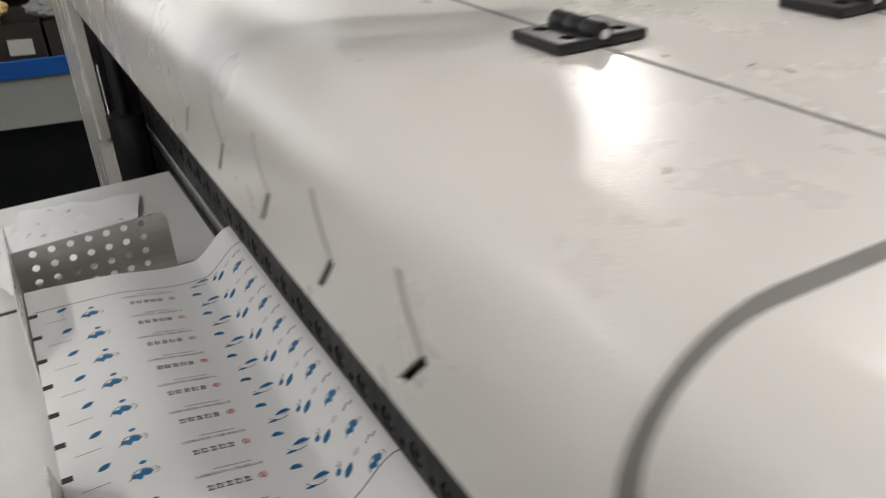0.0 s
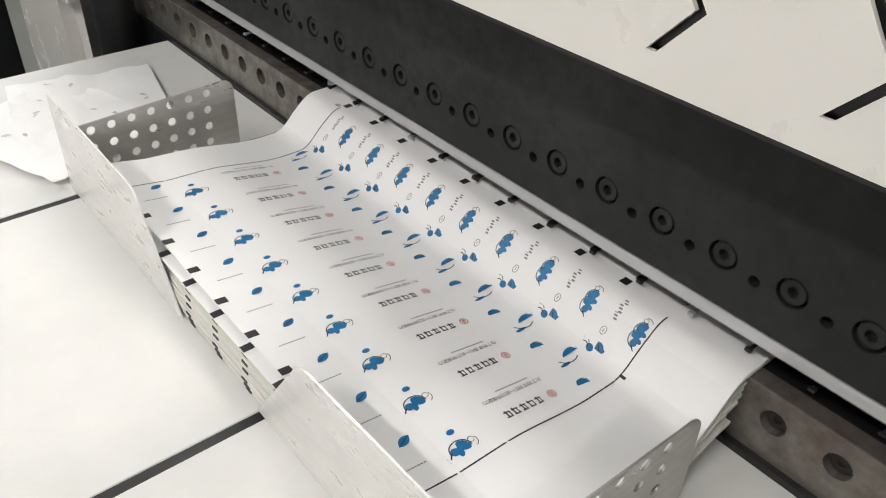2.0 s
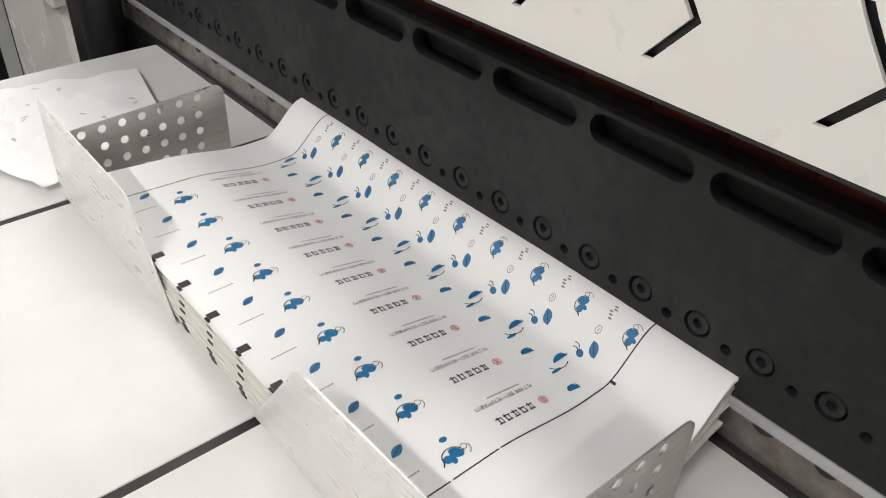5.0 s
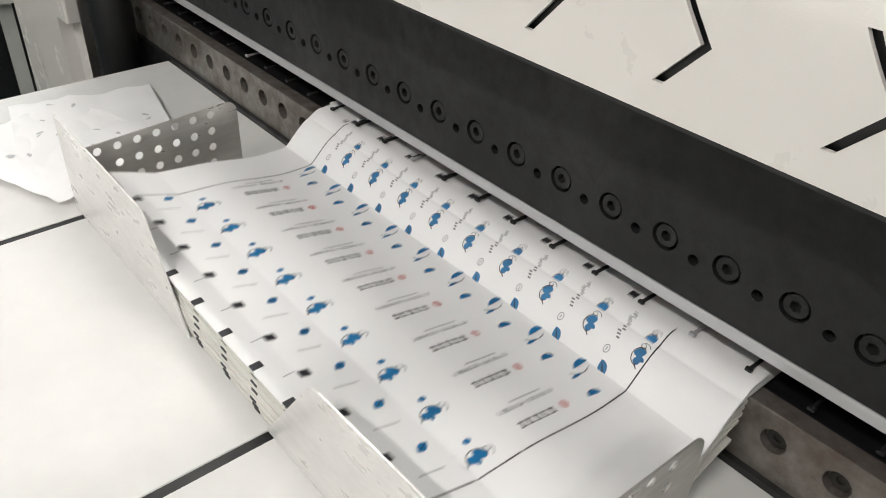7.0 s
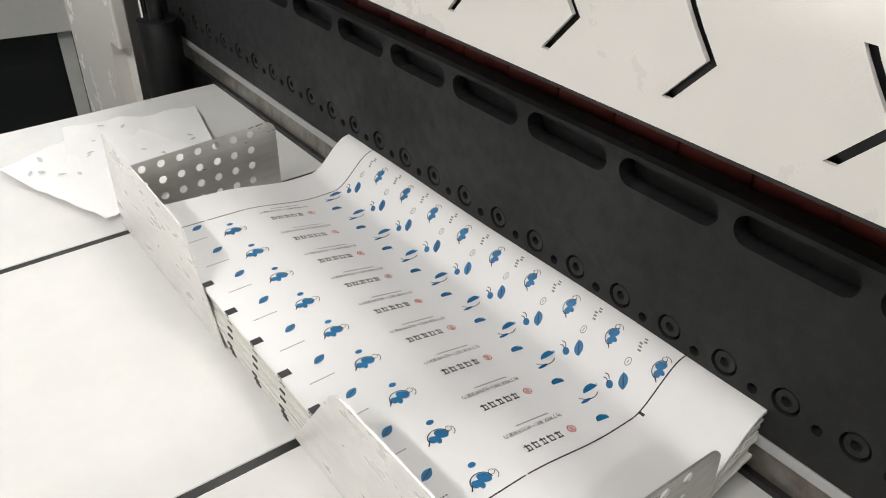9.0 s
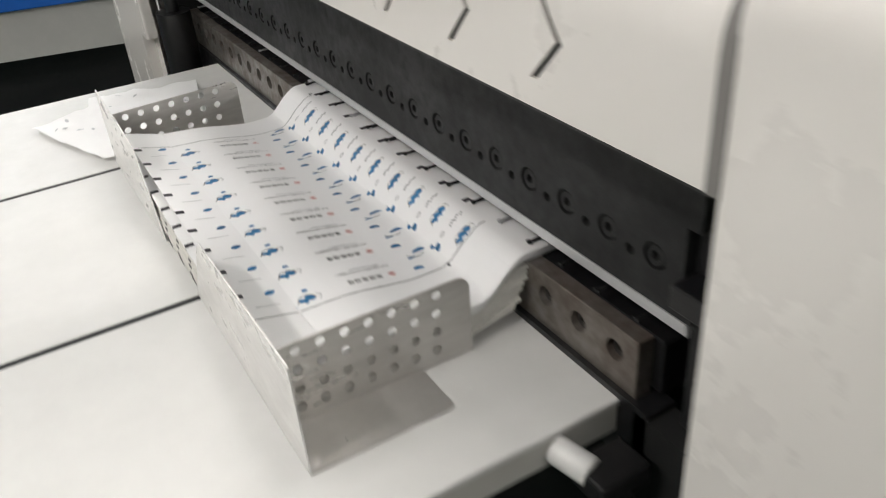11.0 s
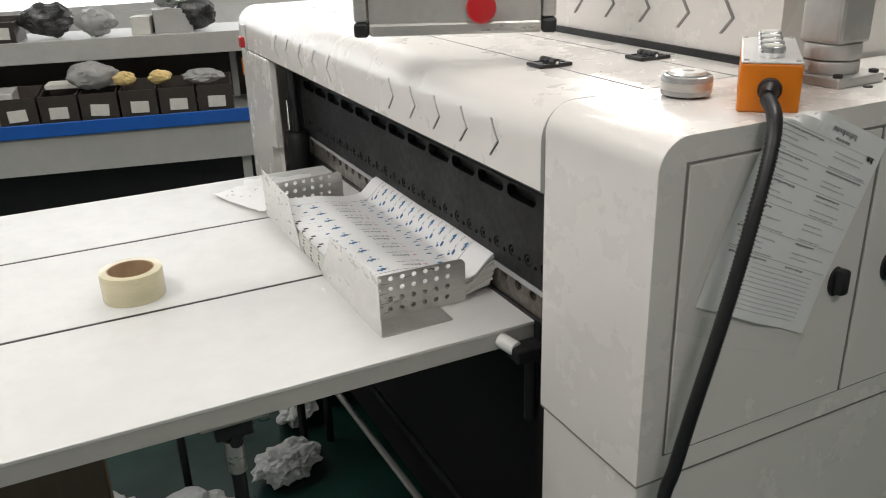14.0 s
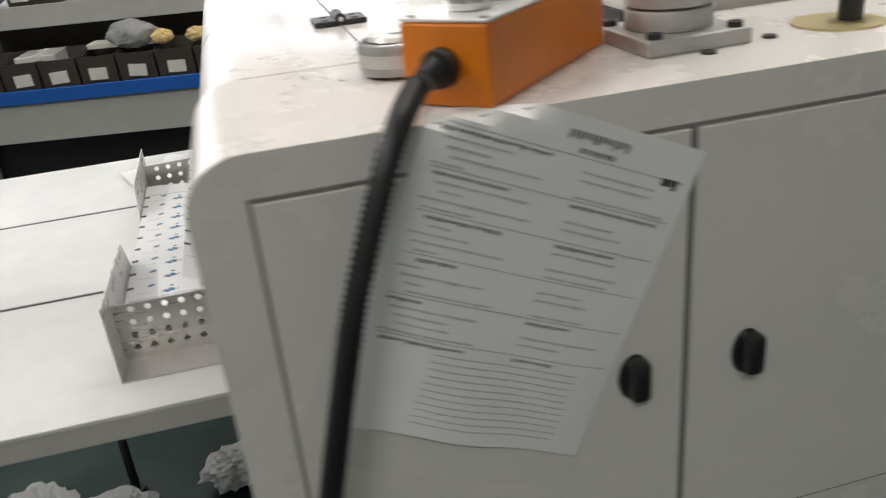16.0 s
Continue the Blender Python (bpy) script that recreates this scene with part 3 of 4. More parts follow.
def writing(x, y, n, step, size, low):
    """Plain bars in place of a line of characters."""
    out = []
    for k in range(n):
        cx = x + step * k
        out += [bar(cx, y + low - size * 0.30, size, size * 0.2), bar(cx, y + low + size * 0.55, size * 1.05, size * 0.2), bar(cx - size * (0.30 if k % 2 else 0.12), y + low + size * 0.25, size * 0.2, size * 1.2), bar(cx + size * (0.30 if k % 3 else 0.42), y + low + size * 0.2, size * 0.15, size * 0.9)]
    return out


def motifs(y):
    """What is printed in one row: name, outlines by ink."""
    b1, d1 = blob(0.0600, y + 0.0012, 1.08)
    b2, d2 = [[[(0.2215 + 0.72 * (u - 0.2215), v) for u, v in pts] for pts in group] for group in blob(0.2215, y - 0.0055, 0.98)]
    yield "leaf", [("blue", [leaf_shape(0.0345, y + 0.0265, 28, 0.0128, 0.0066)]), ("black", [leaf_shape(0.0345, y + 0.0265, 28, 0.0128, 0.0008)])]
    yield "writing", [("grey", [bar(0.016 + 0.0024 * k, y + 0.0060, 0.0018, 0.0010) for k in range(9)])]
    yield "emblem", [("blue", b1 + [oval(0.063, y + 0.0155, 0.0030, 0.0022)]), ("black", d1)]
    yield "writing", [("black", writing(0.1040, y, 5, 0.0072, 0.0052, 0.0045))]
    yield "slogan", [("black", [[(u, v + y) for u, v in pts] for pts in SLOGAN_TYPE]), ("grey", [bar(0.1120 + 0.0017 * k, y + 0.0262, 0.0011, 0.0012) for k in range(18)])]
    yield "stamp", [("red", [band(0.1455, y + 0.0056, 0.0029, 0, 350, 0.0006, 14), bar(0.1455, y + 0.0056, 0.0040, 0.0006), bar(0.1455, y + 0.0056, 0.0006, 0.0040), bar(0.1455, y + 0.0072, 0.0034, 0.0005), bar(0.1455, y + 0.0040, 0.0034, 0.0005)])]
    yield "leaf", [("blue", [oval(0.172, y - 0.0005, 0.0046, 0.0058, 35, 10, -40, 140)]), ("black", [band(0.172, y - 0.0005, 0.0049, 10, 150, 0.0005, 8)])]
    yield "ripple_emblem", [("blue", [oval(0.186, y + 0.0265, 0.0078, 0.0052, 20, 12, -30, 150), oval(0.1985, y + 0.0200, 0.0024, 0.0034, -20), oval(0.175, y + 0.0205, 0.0048, 0.0014, 0)]),
                            ("black", [band(0.182, y + 0.0300, 0.0100, 205, 310, 0.0007), band(0.196, y + 0.0255, 0.0040, -60, 30, 0.0006), band(0.1985, y + 0.0265, 0.0040, -60, 30, 0.0006)])]
    yield "leaf", [("blue", [leaf_shape(0.2048, y + 0.0128, 46, 0.0118, 0.0068)]), ("black", [leaf_shape(0.2048, y + 0.0128, 46, 0.0118, 0.0009)])]
    yield "emblem", [("blue", b2), ("black", d2)]
    yield "writing", [("grey", [bar(0.2235 + 0.0021 * k, y + 0.0170 + 0.0012 * (k % 3), 0.0012, 0.0030) for k in range(5)] + [band(0.2150, y + 0.0190, 0.0021, 0, 350, 0.0005, 12), bar(0.2150, y + 0.0190, 0.0022, 0.0006)])]
    yield "register_mark", [("black", [bar(0.0060, y + 0.0280, 0.0090, 0.0072)])]
    yield "register_mark", [("black", [bar(0.2480, y + 0.0335, 0.0082, 0.0072)])]


def frame_lines():
    for y in (0.516, 0.9355):
        yield "frame_line", [("black", [bar(0.0090 + 0.0039 * k, y, 0.0040, 0.0011) for k in range(10)])]
        yield "frame_line", [("black", [bar(0.0500 + 0.0038 * k, y, 0.0039, 0.0011) for k in range(10)])]
        yield "frame_line", [("black", [bar(0.0899 + 0.0038 * k, y, 0.0039, 0.0011) for k in range(40)])]
    yield "fold_mark", [("black", [bar(0.196, 0.514, 0.0020, 0.0052)])]
    yield "fold_mark", [("black", [bar(0.240, 0.942, 0.0016, 0.006), bar(0.2425, 0.942, 0.0010, 0.006)])]


INKS = {"blue": BLUE, "black": INK, "red": RED, "grey": PALE_INK}


def ink_part(name, inks, parent, dx, dz):
    """One printed motif laid on the curved paper."""
    me = bpy.data.meshes.new(name)
    bm = bmesh.new()
    for slot, (ink, shapes) in enumerate(inks):
        me.materials.append(INKS[ink])
        for pts in shapes:
            f = bm.faces.new([bm.verts.new((x, y, rest_z(x, y) + 0.00022 + 0.00004 * slot)) for x, y in pts])
            f.material_index = slot
    for f in bm.faces:
        f.normal_update()
        if f.normal.z < 0:
            f.normal_flip()
    bmesh.ops.triangulate(bm, faces=bm.faces)
    bmesh.ops.translate(bm, vec=(dx, 0, dz), verts=bm.verts)
    bm.to_mesh(me)
    bm.free()
    ob = new(name, me)
    ob.parent = parent
    if name in ("writing", "slogan", "frame_line"):
        ob["kind"] = "stuff"


HINGE_Z = 0.043


def cut_sheet():
    """One printed sheet: the trailing part and a leading part that bends about a line."""
    root = thing("paper_sheet", "thin white paper sheet printed with rows of small blue emblems", "paper sheet", "cut paper sheets")
    trail = part("trailing_part", lattice(HINGE_X, SX1, 34, 26), PAPER, root, "", True)
    lead = part("leading_part", moved(lattice(TIP_X, HINGE_X, 8, 26), Matrix.Translation((-HINGE_X, 0, -HINGE_Z))), PAPER, root, "", True)
    lead.location = (HINGE_X, 0, HINGE_Z)
    tip = part("tip_part", moved(lattice(0.0015, TIP_X, 8, 26), Matrix.Translation((-TIP_X, 0, -HINGE_Z))), PAPER, root, "", True)
    tip.location = (TIP_X, 0, HINGE_Z)
    rows = [m for i in range(9) for m in motifs(0.528 + 0.0466 * i)] + list(frame_lines())
    for name, inks in rows:
        xs = [p[0] for _, shapes in inks for s in shapes for p in s]
        mid = sum(xs) / len(xs)
        if mid < TIP_X:
            ink_part(name, inks, tip, -TIP_X, -HINGE_Z)
        elif mid < HINGE_X:
            ink_part(name, inks, lead, -HINGE_X, -HINGE_Z)
        else:
            ink_part(name, inks, trail, 0, 0)
    return root


stack = thing("paper_stack", "stack of cut printed paper sheets, edges fanned, on the table", "paper stack")
rnd = random.Random(11)
LAYERS = 14
for k in range(LAYERS):
    f0, f1 = k / LAYERS, (k + 0.93) / LAYERS
    dx, dy = rnd.uniform(-0.0022, 0.0018), rnd.uniform(-0.003, 0.003)
    x1 = 0.248 - 0.018 * (1 - f0) ** 2 + rnd.uniform(-0.003, 0.002)
    bm = bmesh.new()
    N = 22
    prof = []
    for i in range(N + 1):
        x = 0.003 + (x1 - 0.003) * i / N
        top = rest_z(x, 0.7) - 0.0046
        low = 0.0008 + 0.014 * smooth(0.15, 0.24, x)
        prof.append((x + dx, T + low + (top - low) * f0, T + low + (top - low) * f1))
    pts = [(p[0], p[1]) for p in prof] + [(p[0], p[2]) for p in prof[::-1]]
    bm.free()
    lay = part("ream", prism(pts, "y", SY0 + 0.002 + dy, SY1 - 0.002 + dy), STOCK, stack)
    if k % 2 == 0:
        for i in range(9):
            my = 0.528 + 0.0466 * i + 0.0280 + dy
            part("edge_mark", box(0.0022 + dx, 0.007 + dx, my - 0.004, my + 0.004, prof[0][1] + 0.0003, prof[0][2] - 0.0001), INK, lay)

PERIOD, FIRST = 1.3, 0.16
sheet0 = cut_sheet()
SHEETS = [sheet0] + [copy_thing(sheet0, pose(0, 0, T)) for _ in range(12)]
# the sheet that already lies on the stack
rest = copy_thing(sheet0, pose(0, 0, T - 0.0004))

# loose waste sheets behind the far guide
def waste_z(x, y, seed):
    return 0.002 + 0.012 * (0.5 + 0.5 * noise.fractal(Vector((x * 24, y * 20, seed)), 0.8, 2, 3))


def waste_sheet(x, y, a, seed):
    bm = bmesh.new()
    n = 12
    grid = [[bm.verts.new(((i / n - 0.5) * 0.17, (j / n - 0.5) * 0.2, waste_z((i / n - 0.5) * 0.17, (j / n - 0.5) * 0.2, seed))) for j in range(n + 1)] for i in range(n + 1)]
    for i in range(n):
        for j in range(n):
            bm.faces.new((grid[i][j], grid[i + 1][j], grid[i + 1][j + 1], grid[i][j + 1]))
    t = thing("waste_sheet", "crumpled misprinted paper sheet lying on the table", "paper sheet", "waste sheets", (x, y, T, 0, 0, a))
    part("paper", bm, PAPER, t, "", True)
    r = random.Random(seed)
    for k in range(16):
        px, py = r.uniform(-0.07, 0.07), r.uniform(-0.085, 0.085)
        a = r.uniform(0, 180)
        marks = bmesh.new()
        marks.faces.new([marks.verts.new((u, v, 0.0006 + waste_z(u, v, seed))) for u, v in leaf_shape(px, py, a, 0.011, 0.005)])
        part("faint_print", marks, FAINT_INK, t)


waste_sheet(0.03, 1.19, 20, 3)
waste_sheet(0.075, 1.215, -12, 8)

# roll of tape
tape = thing("tape_roll", "roll of cream packing tape on the white table", "tape roll", "", (-0.325, 0.757, T, 0, 0, 0))
ring = cut(rod((0, 0, 0), (0, 0, 0.052), 0.054, seg=64, bev=0.001), rod((0, 0, -0.01), (0, 0, 0.07), 0.0405, seg=64))
part("tape_winding", ring, TAPE, tape, "", True)
part("core", cut(rod((0, 0, 0.0005), (0, 0, 0.0515), 0.0403, seg=48), rod((0, 0, -0.01), (0, 0, 0.07), 0.038, seg=48)), CARD, tape, "cardboard core", True)


# ---------------------------------------------------------------- things on the machine
# orange button box
cbox = thing("control_box", "orange enamelled push-button box lying on the machine top", "control box", "", (0.345, -0.010, TOP + 0.0035, 0, 0, -45.5))
# length runs along local y from the cable end
part("body", box(-0.034, 0.034, 0.0, 0.205, 0.0, 0.056, 0.002), ORANGE, cbox)
part("face_plate", box(-0.0335, 0.0335, 0.001, 0.204, 0.0562, 0.0585, 0.0008), FACE, cbox, "white face plate")
for i in range(4):
    y = 0.040 + 0.042 * i
    b = part("push_button", rod((0, y, 0.0586), (0, y, 0.071), 0.0148, seg=32, bev=0.0015), CHROME, cbox, "chrome-ringed push button", True)
    part("button_cap", rod((0, y, 0.0711), (0, y, 0.0725), 0.0108, seg=28), (RED_PLASTIC, FACE, FACE, FACE)[i] if i else LABEL, b)
for sx in (-0.028, 0.028):
    for sy in (0.008, 0.197):
        part("screw", rod((sx, sy, 0.0586), (sx, sy, 0.0602), 0.0030, seg=12), STAINLESS, cbox)
part("cable_gland", joined(rod((0, -0.0005, 0.028), (0, -0.012, 0.028), 0.0135, seg=24, bev=0.002), rod((0, -0.012, 0.028), (-0.002, -0.024, 0.024), 0.011, 0.0085, seg=20)), RUBBER, cbox, "black rubber cable gland", True)


def tube(points, r, mat, name, parent, rib=0.0, pitch=0.0045, seg=14, label=""):
    """A tube along a smooth curve; rib: depth of the corrugation."""
    P = [Vector(p) for p in points]
    pts = []
    for i in range(len(P) - 1):
        a, b, c, d = P[max(i - 1, 0)], P[i], P[i + 1], P[min(i + 2, len(P) - 1)]
        n = max(2, int((c - b).length / (pitch / 2 if rib else 0.01)))
        for k in range(n):
            t = k / n
            pts.append(0.5 * ((2 * b) + (c - a) * t + (2 * a - 5 * b + 4 * c - d) * t * t + (3 * b - a - 3 * c + d) * t ** 3))
    pts.append(P[-1])
    verts, faces = [], []
    for i, p in enumerate(pts):
        d = (pts[min(i + 1, len(pts) - 1)] - pts[max(i - 1, 0)]).normalized()
        u = d.cross(Vector((0.3, 0.9, 0.1))).normalized()
        v = d.cross(u)
        rr = r - (rib if i % 2 else 0)
        verts += [p + rr * (math.cos(2 * math.pi * k / seg) * u + math.sin(2 * math.pi * k / seg) * v) for k in range(seg)]
    for i in range(len(pts) - 1):
        for k in range(seg):
            faces.append((i * seg + k, i * seg + (k + 1) % seg, (i + 1) * seg + (k + 1) % seg, (i + 1) * seg + k))
    me = bpy.data.meshes.new(name)
    me.from_pydata([tuple(v) for v in verts], [], faces)
    me.polygons.foreach_set("use_smooth", [True] * len(me.polygons))
    me.materials.append(mat)
    ob = new(name, me)
    ob.parent = parent
    if label:
        ob["label"] = label
    return ob


cable = tagged(tube(CABLE, 0.0088, RUBBER, "corrugated_cable", None, 0.0016, 0.0046), "black corrugated cable sleeve hanging from the orange box", "cable")

# tape measure
tm = thing("tape_measure", "small clear-cased tape measure lying on the machine top", "tape measure", "", (0.338, 0.118, TOP + 0.001, 0, 0, 25))
part("case", moved(lump(0.031, 2, 0.03, (1, 1, 0.56), 4), Matrix.Identity(4)), GREY_PLASTIC, tm, "", True)
part("side_ring", cut(rod((0, 0, 0.004), (0, 0, 0.030), 0.0325, seg=36, bev=0.004), rod((0, 0, -0.01), (0, 0, 0.05), 0.027, seg=36)), GREY_PLASTIC, tm, "", True)
part("cap", rod((0, 0, 0.0305), (0, 0, 0.034), 0.024, 0.022, seg=32), FACE, tm, "pale printed disc", True)
part("label_band", rod((0, 0, 0.012), (0, 0, 0.022), 0.0327, seg=36), STAINLESS, tm, "", True)
part("hook", joined(box(0.030, 0.046, -0.010, 0.010, 0.006, 0.024, 0.003)), GREY_PLASTIC, tm)

# arm column
arm = thing("support_column", "pale cast-aluminium arm column bolted to the machine top", "column", "", (0.562, 0.086, TOP + 0.003, 0, 0, 2))
part("base_plate", box(-0.046, 0.046, -0.050, 0.044, 0, 0.013, 0.002), ALU, arm)
for sx in (-0.036, 0.036):
    for sy in (-0.040, 0.034):
        part("bolt", cut(rod((sx, sy, 0.013), (sx, sy, 0.0175), 0.0062, seg=18), rod((sx, sy, 0.0155), (sx, sy, 0.03), 0.003, seg=6)), PLASTIC, arm)
part("collar", joined(rod((0, 0, 0.013), (0, 0, 0.030), 0.036, seg=40, bev=0.002), rod((0, 0, 0.0315), (0, 0, 0.052), 0.036, seg=40, bev=0.002)), ALU, arm, "", True)
part("column", box(-0.032, 0.032, -0.032, 0.032, 0.052, 0.46, 0.006), ALU, arm)
part("arm_bar", joined(box(-0.03, 0.03, -0.03, 0.30, 0.46, 0.52, 0.006)), ALU, arm)
part("cover_screw", joined(rod((0.068, -0.042, 0.0), (0.068, -0.042, 0.002), 0.006), rod((0.0, -0.060, 0.0), (0.0, -0.060, 0.002), 0.006)), PLASTIC, arm)

# gold disc with black knob
dial = thing("levelling_knob", "black knob standing on a pale gold disc", "knob", "", (0.705, 0.060, TOP + 0.003, 0, 0, 0))
part("disc", rod((0, 0, 0), (0, 0, 0.002), 0.037, seg=40), DIAL, dial)
part("stem", joined(rod((0.012, 0, 0.002), (0.012, 0, 0.02), 0.010), rod((0.012, 0, 0.02), (0.012, 0, 0.042), 0.019, 0.017, bev=0.003)), PLASTIC, dial, "", True)

# hanging operator panel
panel_at = Vector((0.0672, 0.596, 1.286))
pdir = Vector((0.291, -0.146, 0)).normalized()
ang = math.degrees(math.atan2(pdir.y, pdir.x))
op = thing("operator_panel", "grey aluminium operator panel with black corners hanging over the machine", "control panel", "", (panel_at.x, panel_at.y, panel_at.z, 0, 0, ang))
W, H, D = 0.326, 0.24, 0.06
part("screen_plate", box(0.025, W - 0.025, -0.002, D, 0.018, H - 0.018), ALU, op)
for z in (0.0, H - 0.02):
    part("frame_bar", box(0.024, W - 0.024, -0.006, D, z, z + 0.02, 0.004), STAINLESS, op)
for x in (0.0, W - 0.022):
    part("frame_side", box(x, x + 0.022, -0.006, D, 0.024, H - 0.024, 0.004), STAINLESS, op)
    for z in (0.0, H - 0.023):
        part("corner", box(x - 0.001, x + 0.023, -0.008, D + 0.002, z - 0.001, z + 0.023, 0.005), PLASTIC, op, "black corner cap")
part("stop_button", joined(rod((0.205, -0.003, 0.042), (0.205, -0.016, 0.042), 0.016), rod((0.205, -0.016, 0.042), (0.205, -0.026, 0.042), 0.024, bev=0.005)), RED_PLASTIC, op, "red emergency stop button", True)
part("hanger", joined(rod((W / 2, D / 2, H), (W / 2, D / 2, 0.62), 0.018), moved(box(-0.02, 0.36, -0.02, 0.02, 0.60, 0.64, 0.004), Matrix.Translation((W / 2, D / 2, 0)))), ALU, op)

# job sheet in a clear sleeve, hung on the side door; its top folds over the edge of the housing
JA = radians(-24.0)
JX, JZ = 0.523, 1.188        # top corner away from the box
job = thing("job_sheet", "printed production order in a clear sleeve hung on the side door", "paper", "", (0, NEAR - 0.0045, 0, 0, 0, 0))


def job_place(u, v, lift=0.0):
    """A point of the sheet, u from its outer edge and v down from its top, in the thing's space."""
    x = JX - u * math.cos(JA) + v * math.sin(JA)
    z = JZ - u * math.sin(JA) - v * math.cos(JA)
    bow = 0.006 * smooth(0.04, 0.28, v) * math.sin(math.pi * min(1, max(0, u / 0.21))) + 0.002 * math.sin(u * 60 + v * 30) * smooth(0.1, 0.25, v)
    top = TOP + 0.004
    if z > top:
        return (x, 0.0045 + (z - top) * 0.9, top + 0.0006 + lift)
    return (x, -bow - lift, z)


def job_mesh(u0, u1, v0, v1, lift):
    bm = bmesh.new()
    n = 22
    g = [[bm.verts.new(job_place(u0 + (u1 - u0) * i / n, v0 + (v1 - v0) * j / n, lift)) for j in range(n + 1)] for i in range(n + 1)]
    for i in range(n):
        for j in range(n):
            bm.faces.new((g[i][j], g[i][j + 1], g[i + 1][j + 1], g[i + 1][j]))
    return bm


part("paper", job_mesh(0.0, 0.208, 0.0, 0.262, 0.0), ORDER, job, "", True)
part("sleeve", joined(job_mesh(0.2085, 0.226, 0.02, 0.296, 0.0012), job_mesh(-0.004, 0.2085, 0.2625, 0.296, 0.0012)), SLEEVE, job, "clear plastic sleeve margin", True).visible_shadow = False


def writing_line(u0, u1, v, h, name, mat, r, fill=True):
    """A line of writing as plain bars; u runs from the outer edge inward."""
    bm = bmesh.new()
    u = u1
    while u > u0:
        l = min(r.uniform(0.0014, 0.0036), u - u0) if fill else min(0.012, u - u0)
        hh = h * r.uniform(0.55, 1.0) if fill else h
        bm.faces.new([bm.verts.new(job_place(a, b, 0.0008)) for a, b in ((u, v), (u, v + hh), (u - l, v + hh), (u - l, v))])
        u -= l + (r.uniform(0.0005, 0.0014) if fill else 0)
        if l <= 0:
            break
    if len(bm.faces):
        part(name, bm, mat, job)
    else:
        bm.free()


r = random.Random(21)
writing_line(0.060, 0.108, 0.010, 0.0075, "writing", PALE_INK, r)
writing_line(0.068, 0.096, 0.021, 0.0045, "writing", PALE_INK, r)
writing_line(0.012, 0.026, 0.026, 0.0085, "writing", INK, r)
v = 0.030
k = 0
while v < 0.19:
    heavy = k % 5 == 0
    if heavy:
        writing_line(0.008, 0.196, v - 0.003, 0.0004, "ruled_line", PALE_INK, r, False)
    writing_line(0.196 - 0.085 * r.uniform(0.2, 1), 0.196 - 0.004 * (k % 4), v, 0.0030 if heavy else 0.0022, "writing", PALE_INK if heavy else FAINT_INK, r)
    if k % 3:
        writing_line(0.088 - 0.075 * r.uniform(0.4, 1), 0.088, v, 0.0030 if heavy else 0.0022, "writing", PALE_INK if heavy else FAINT_INK, r)
    v += 0.0062
    k += 1
while v < 0.25:
    writing_line(0.030, 0.150, v, 0.0016, "writing", FAINT_INK, r)
    v += 0.0058


# ---------------------------------------------------------------- shelf with bins in the distance
sa = -11.9
shelf = thing("parts_shelf", "grey steel shelf with a bright blue front edge", "shelf", "", (-0.735, 3.10, 0, 0, 0, sa))


def on_shelf(u, v, z):
    p = Matrix.Rotation(radians(sa), 4, "Z") @ Vector((u, v, 0))
    return (-0.735 + p.x, 3.10 + p.y, z, 0, 0, sa)


part("shelf_board", box(-1.6, 2.4, -0.006, 0.45, 0.664, 0.694, 0.003), SHELF, shelf)
part("blue_edge", box(-1.6, 2.4, -0.014, -0.006, 0.664, 0.722, 0.003), BLUE_PAINT, shelf, "blue painted front edge")
part("apron", box(-1.6, 2.4, 0.0, 0.02, 0.505, 0.664), SHELF, shelf)
part("upper_board", box(-1.6, 2.4, 0.20, 0.55, 1.000, 1.025, 0.003), SHELF, shelf)
part("upper_edge", box(-1.6, 2.4, 0.19, 0.20, 0.935, 1.026, 0.003), SHELF, shelf)
part("back_panel", box(-1.6, 2.4, 0.50, 0.51, 0.10, 1.0), BIN, shelf)
# black sheet added in place of the shadow under the shelf
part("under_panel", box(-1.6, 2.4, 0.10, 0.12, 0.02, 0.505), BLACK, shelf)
for u in (-1.5, -0.2, 1.1, 2.3):
    part("upright", box(u, u + 0.03, 0.40, 0.44, 0, 1.0), SHELF, shelf)
    part("foot_post", box(u, u + 0.04, 0.03, 0.07, 0, 0.51), SHELF, shelf)


def parts_bin(u, v, z, w, h, seed):
    t = thing("parts_bin", "dark plastic parts bin with a pale label on the shelf", "bin", "parts bins", on_shelf(u, v, z))
    d = 0.2
    outerp = [(0, 0), (d, 0), (d, h * 1.12), (0.03, h * 0.98), (-0.012, h)]
    body = prism(outerp, "x", 0, w)
    hollow = prism([(0.006, 0.006), (d - 0.006, 0.006), (d - 0.006, h * 1.3), (-0.006, h * 1.3)], "x", 0.006, w - 0.006)
    part("tub", cut(body, hollow), BIN, t)
    r = random.Random(seed)
    part("contents", box(0.008, w - 0.008, 0.02, d - 0.01, 0.01, h * r.uniform(0.5, 0.85)), METAL_BITS, t)
    part("label_card", moved(box(-0.036, 0.036, -0.001, 0.0, -0.024, 0.024), Matrix.Translation((w / 2 + r.uniform(-0.01, 0.01), -0.009, h * 0.48)) @ Matrix.Rotation(radians(r.uniform(-5, 5)), 4, "Y")), LABEL, t, "pale paper label")


for i in range(15):
    parts_bin(-1.25 + 0.157 * i, 0.005, 0.694, 0.146, 0.135, i) if not 3 <= i <= 5 else None
for u in (0.02, 0.135, -0.55, -0.42):
    parts_bin(u, 0.21, 1.025, 0.11, 0.085, int(u * 100) + 90)


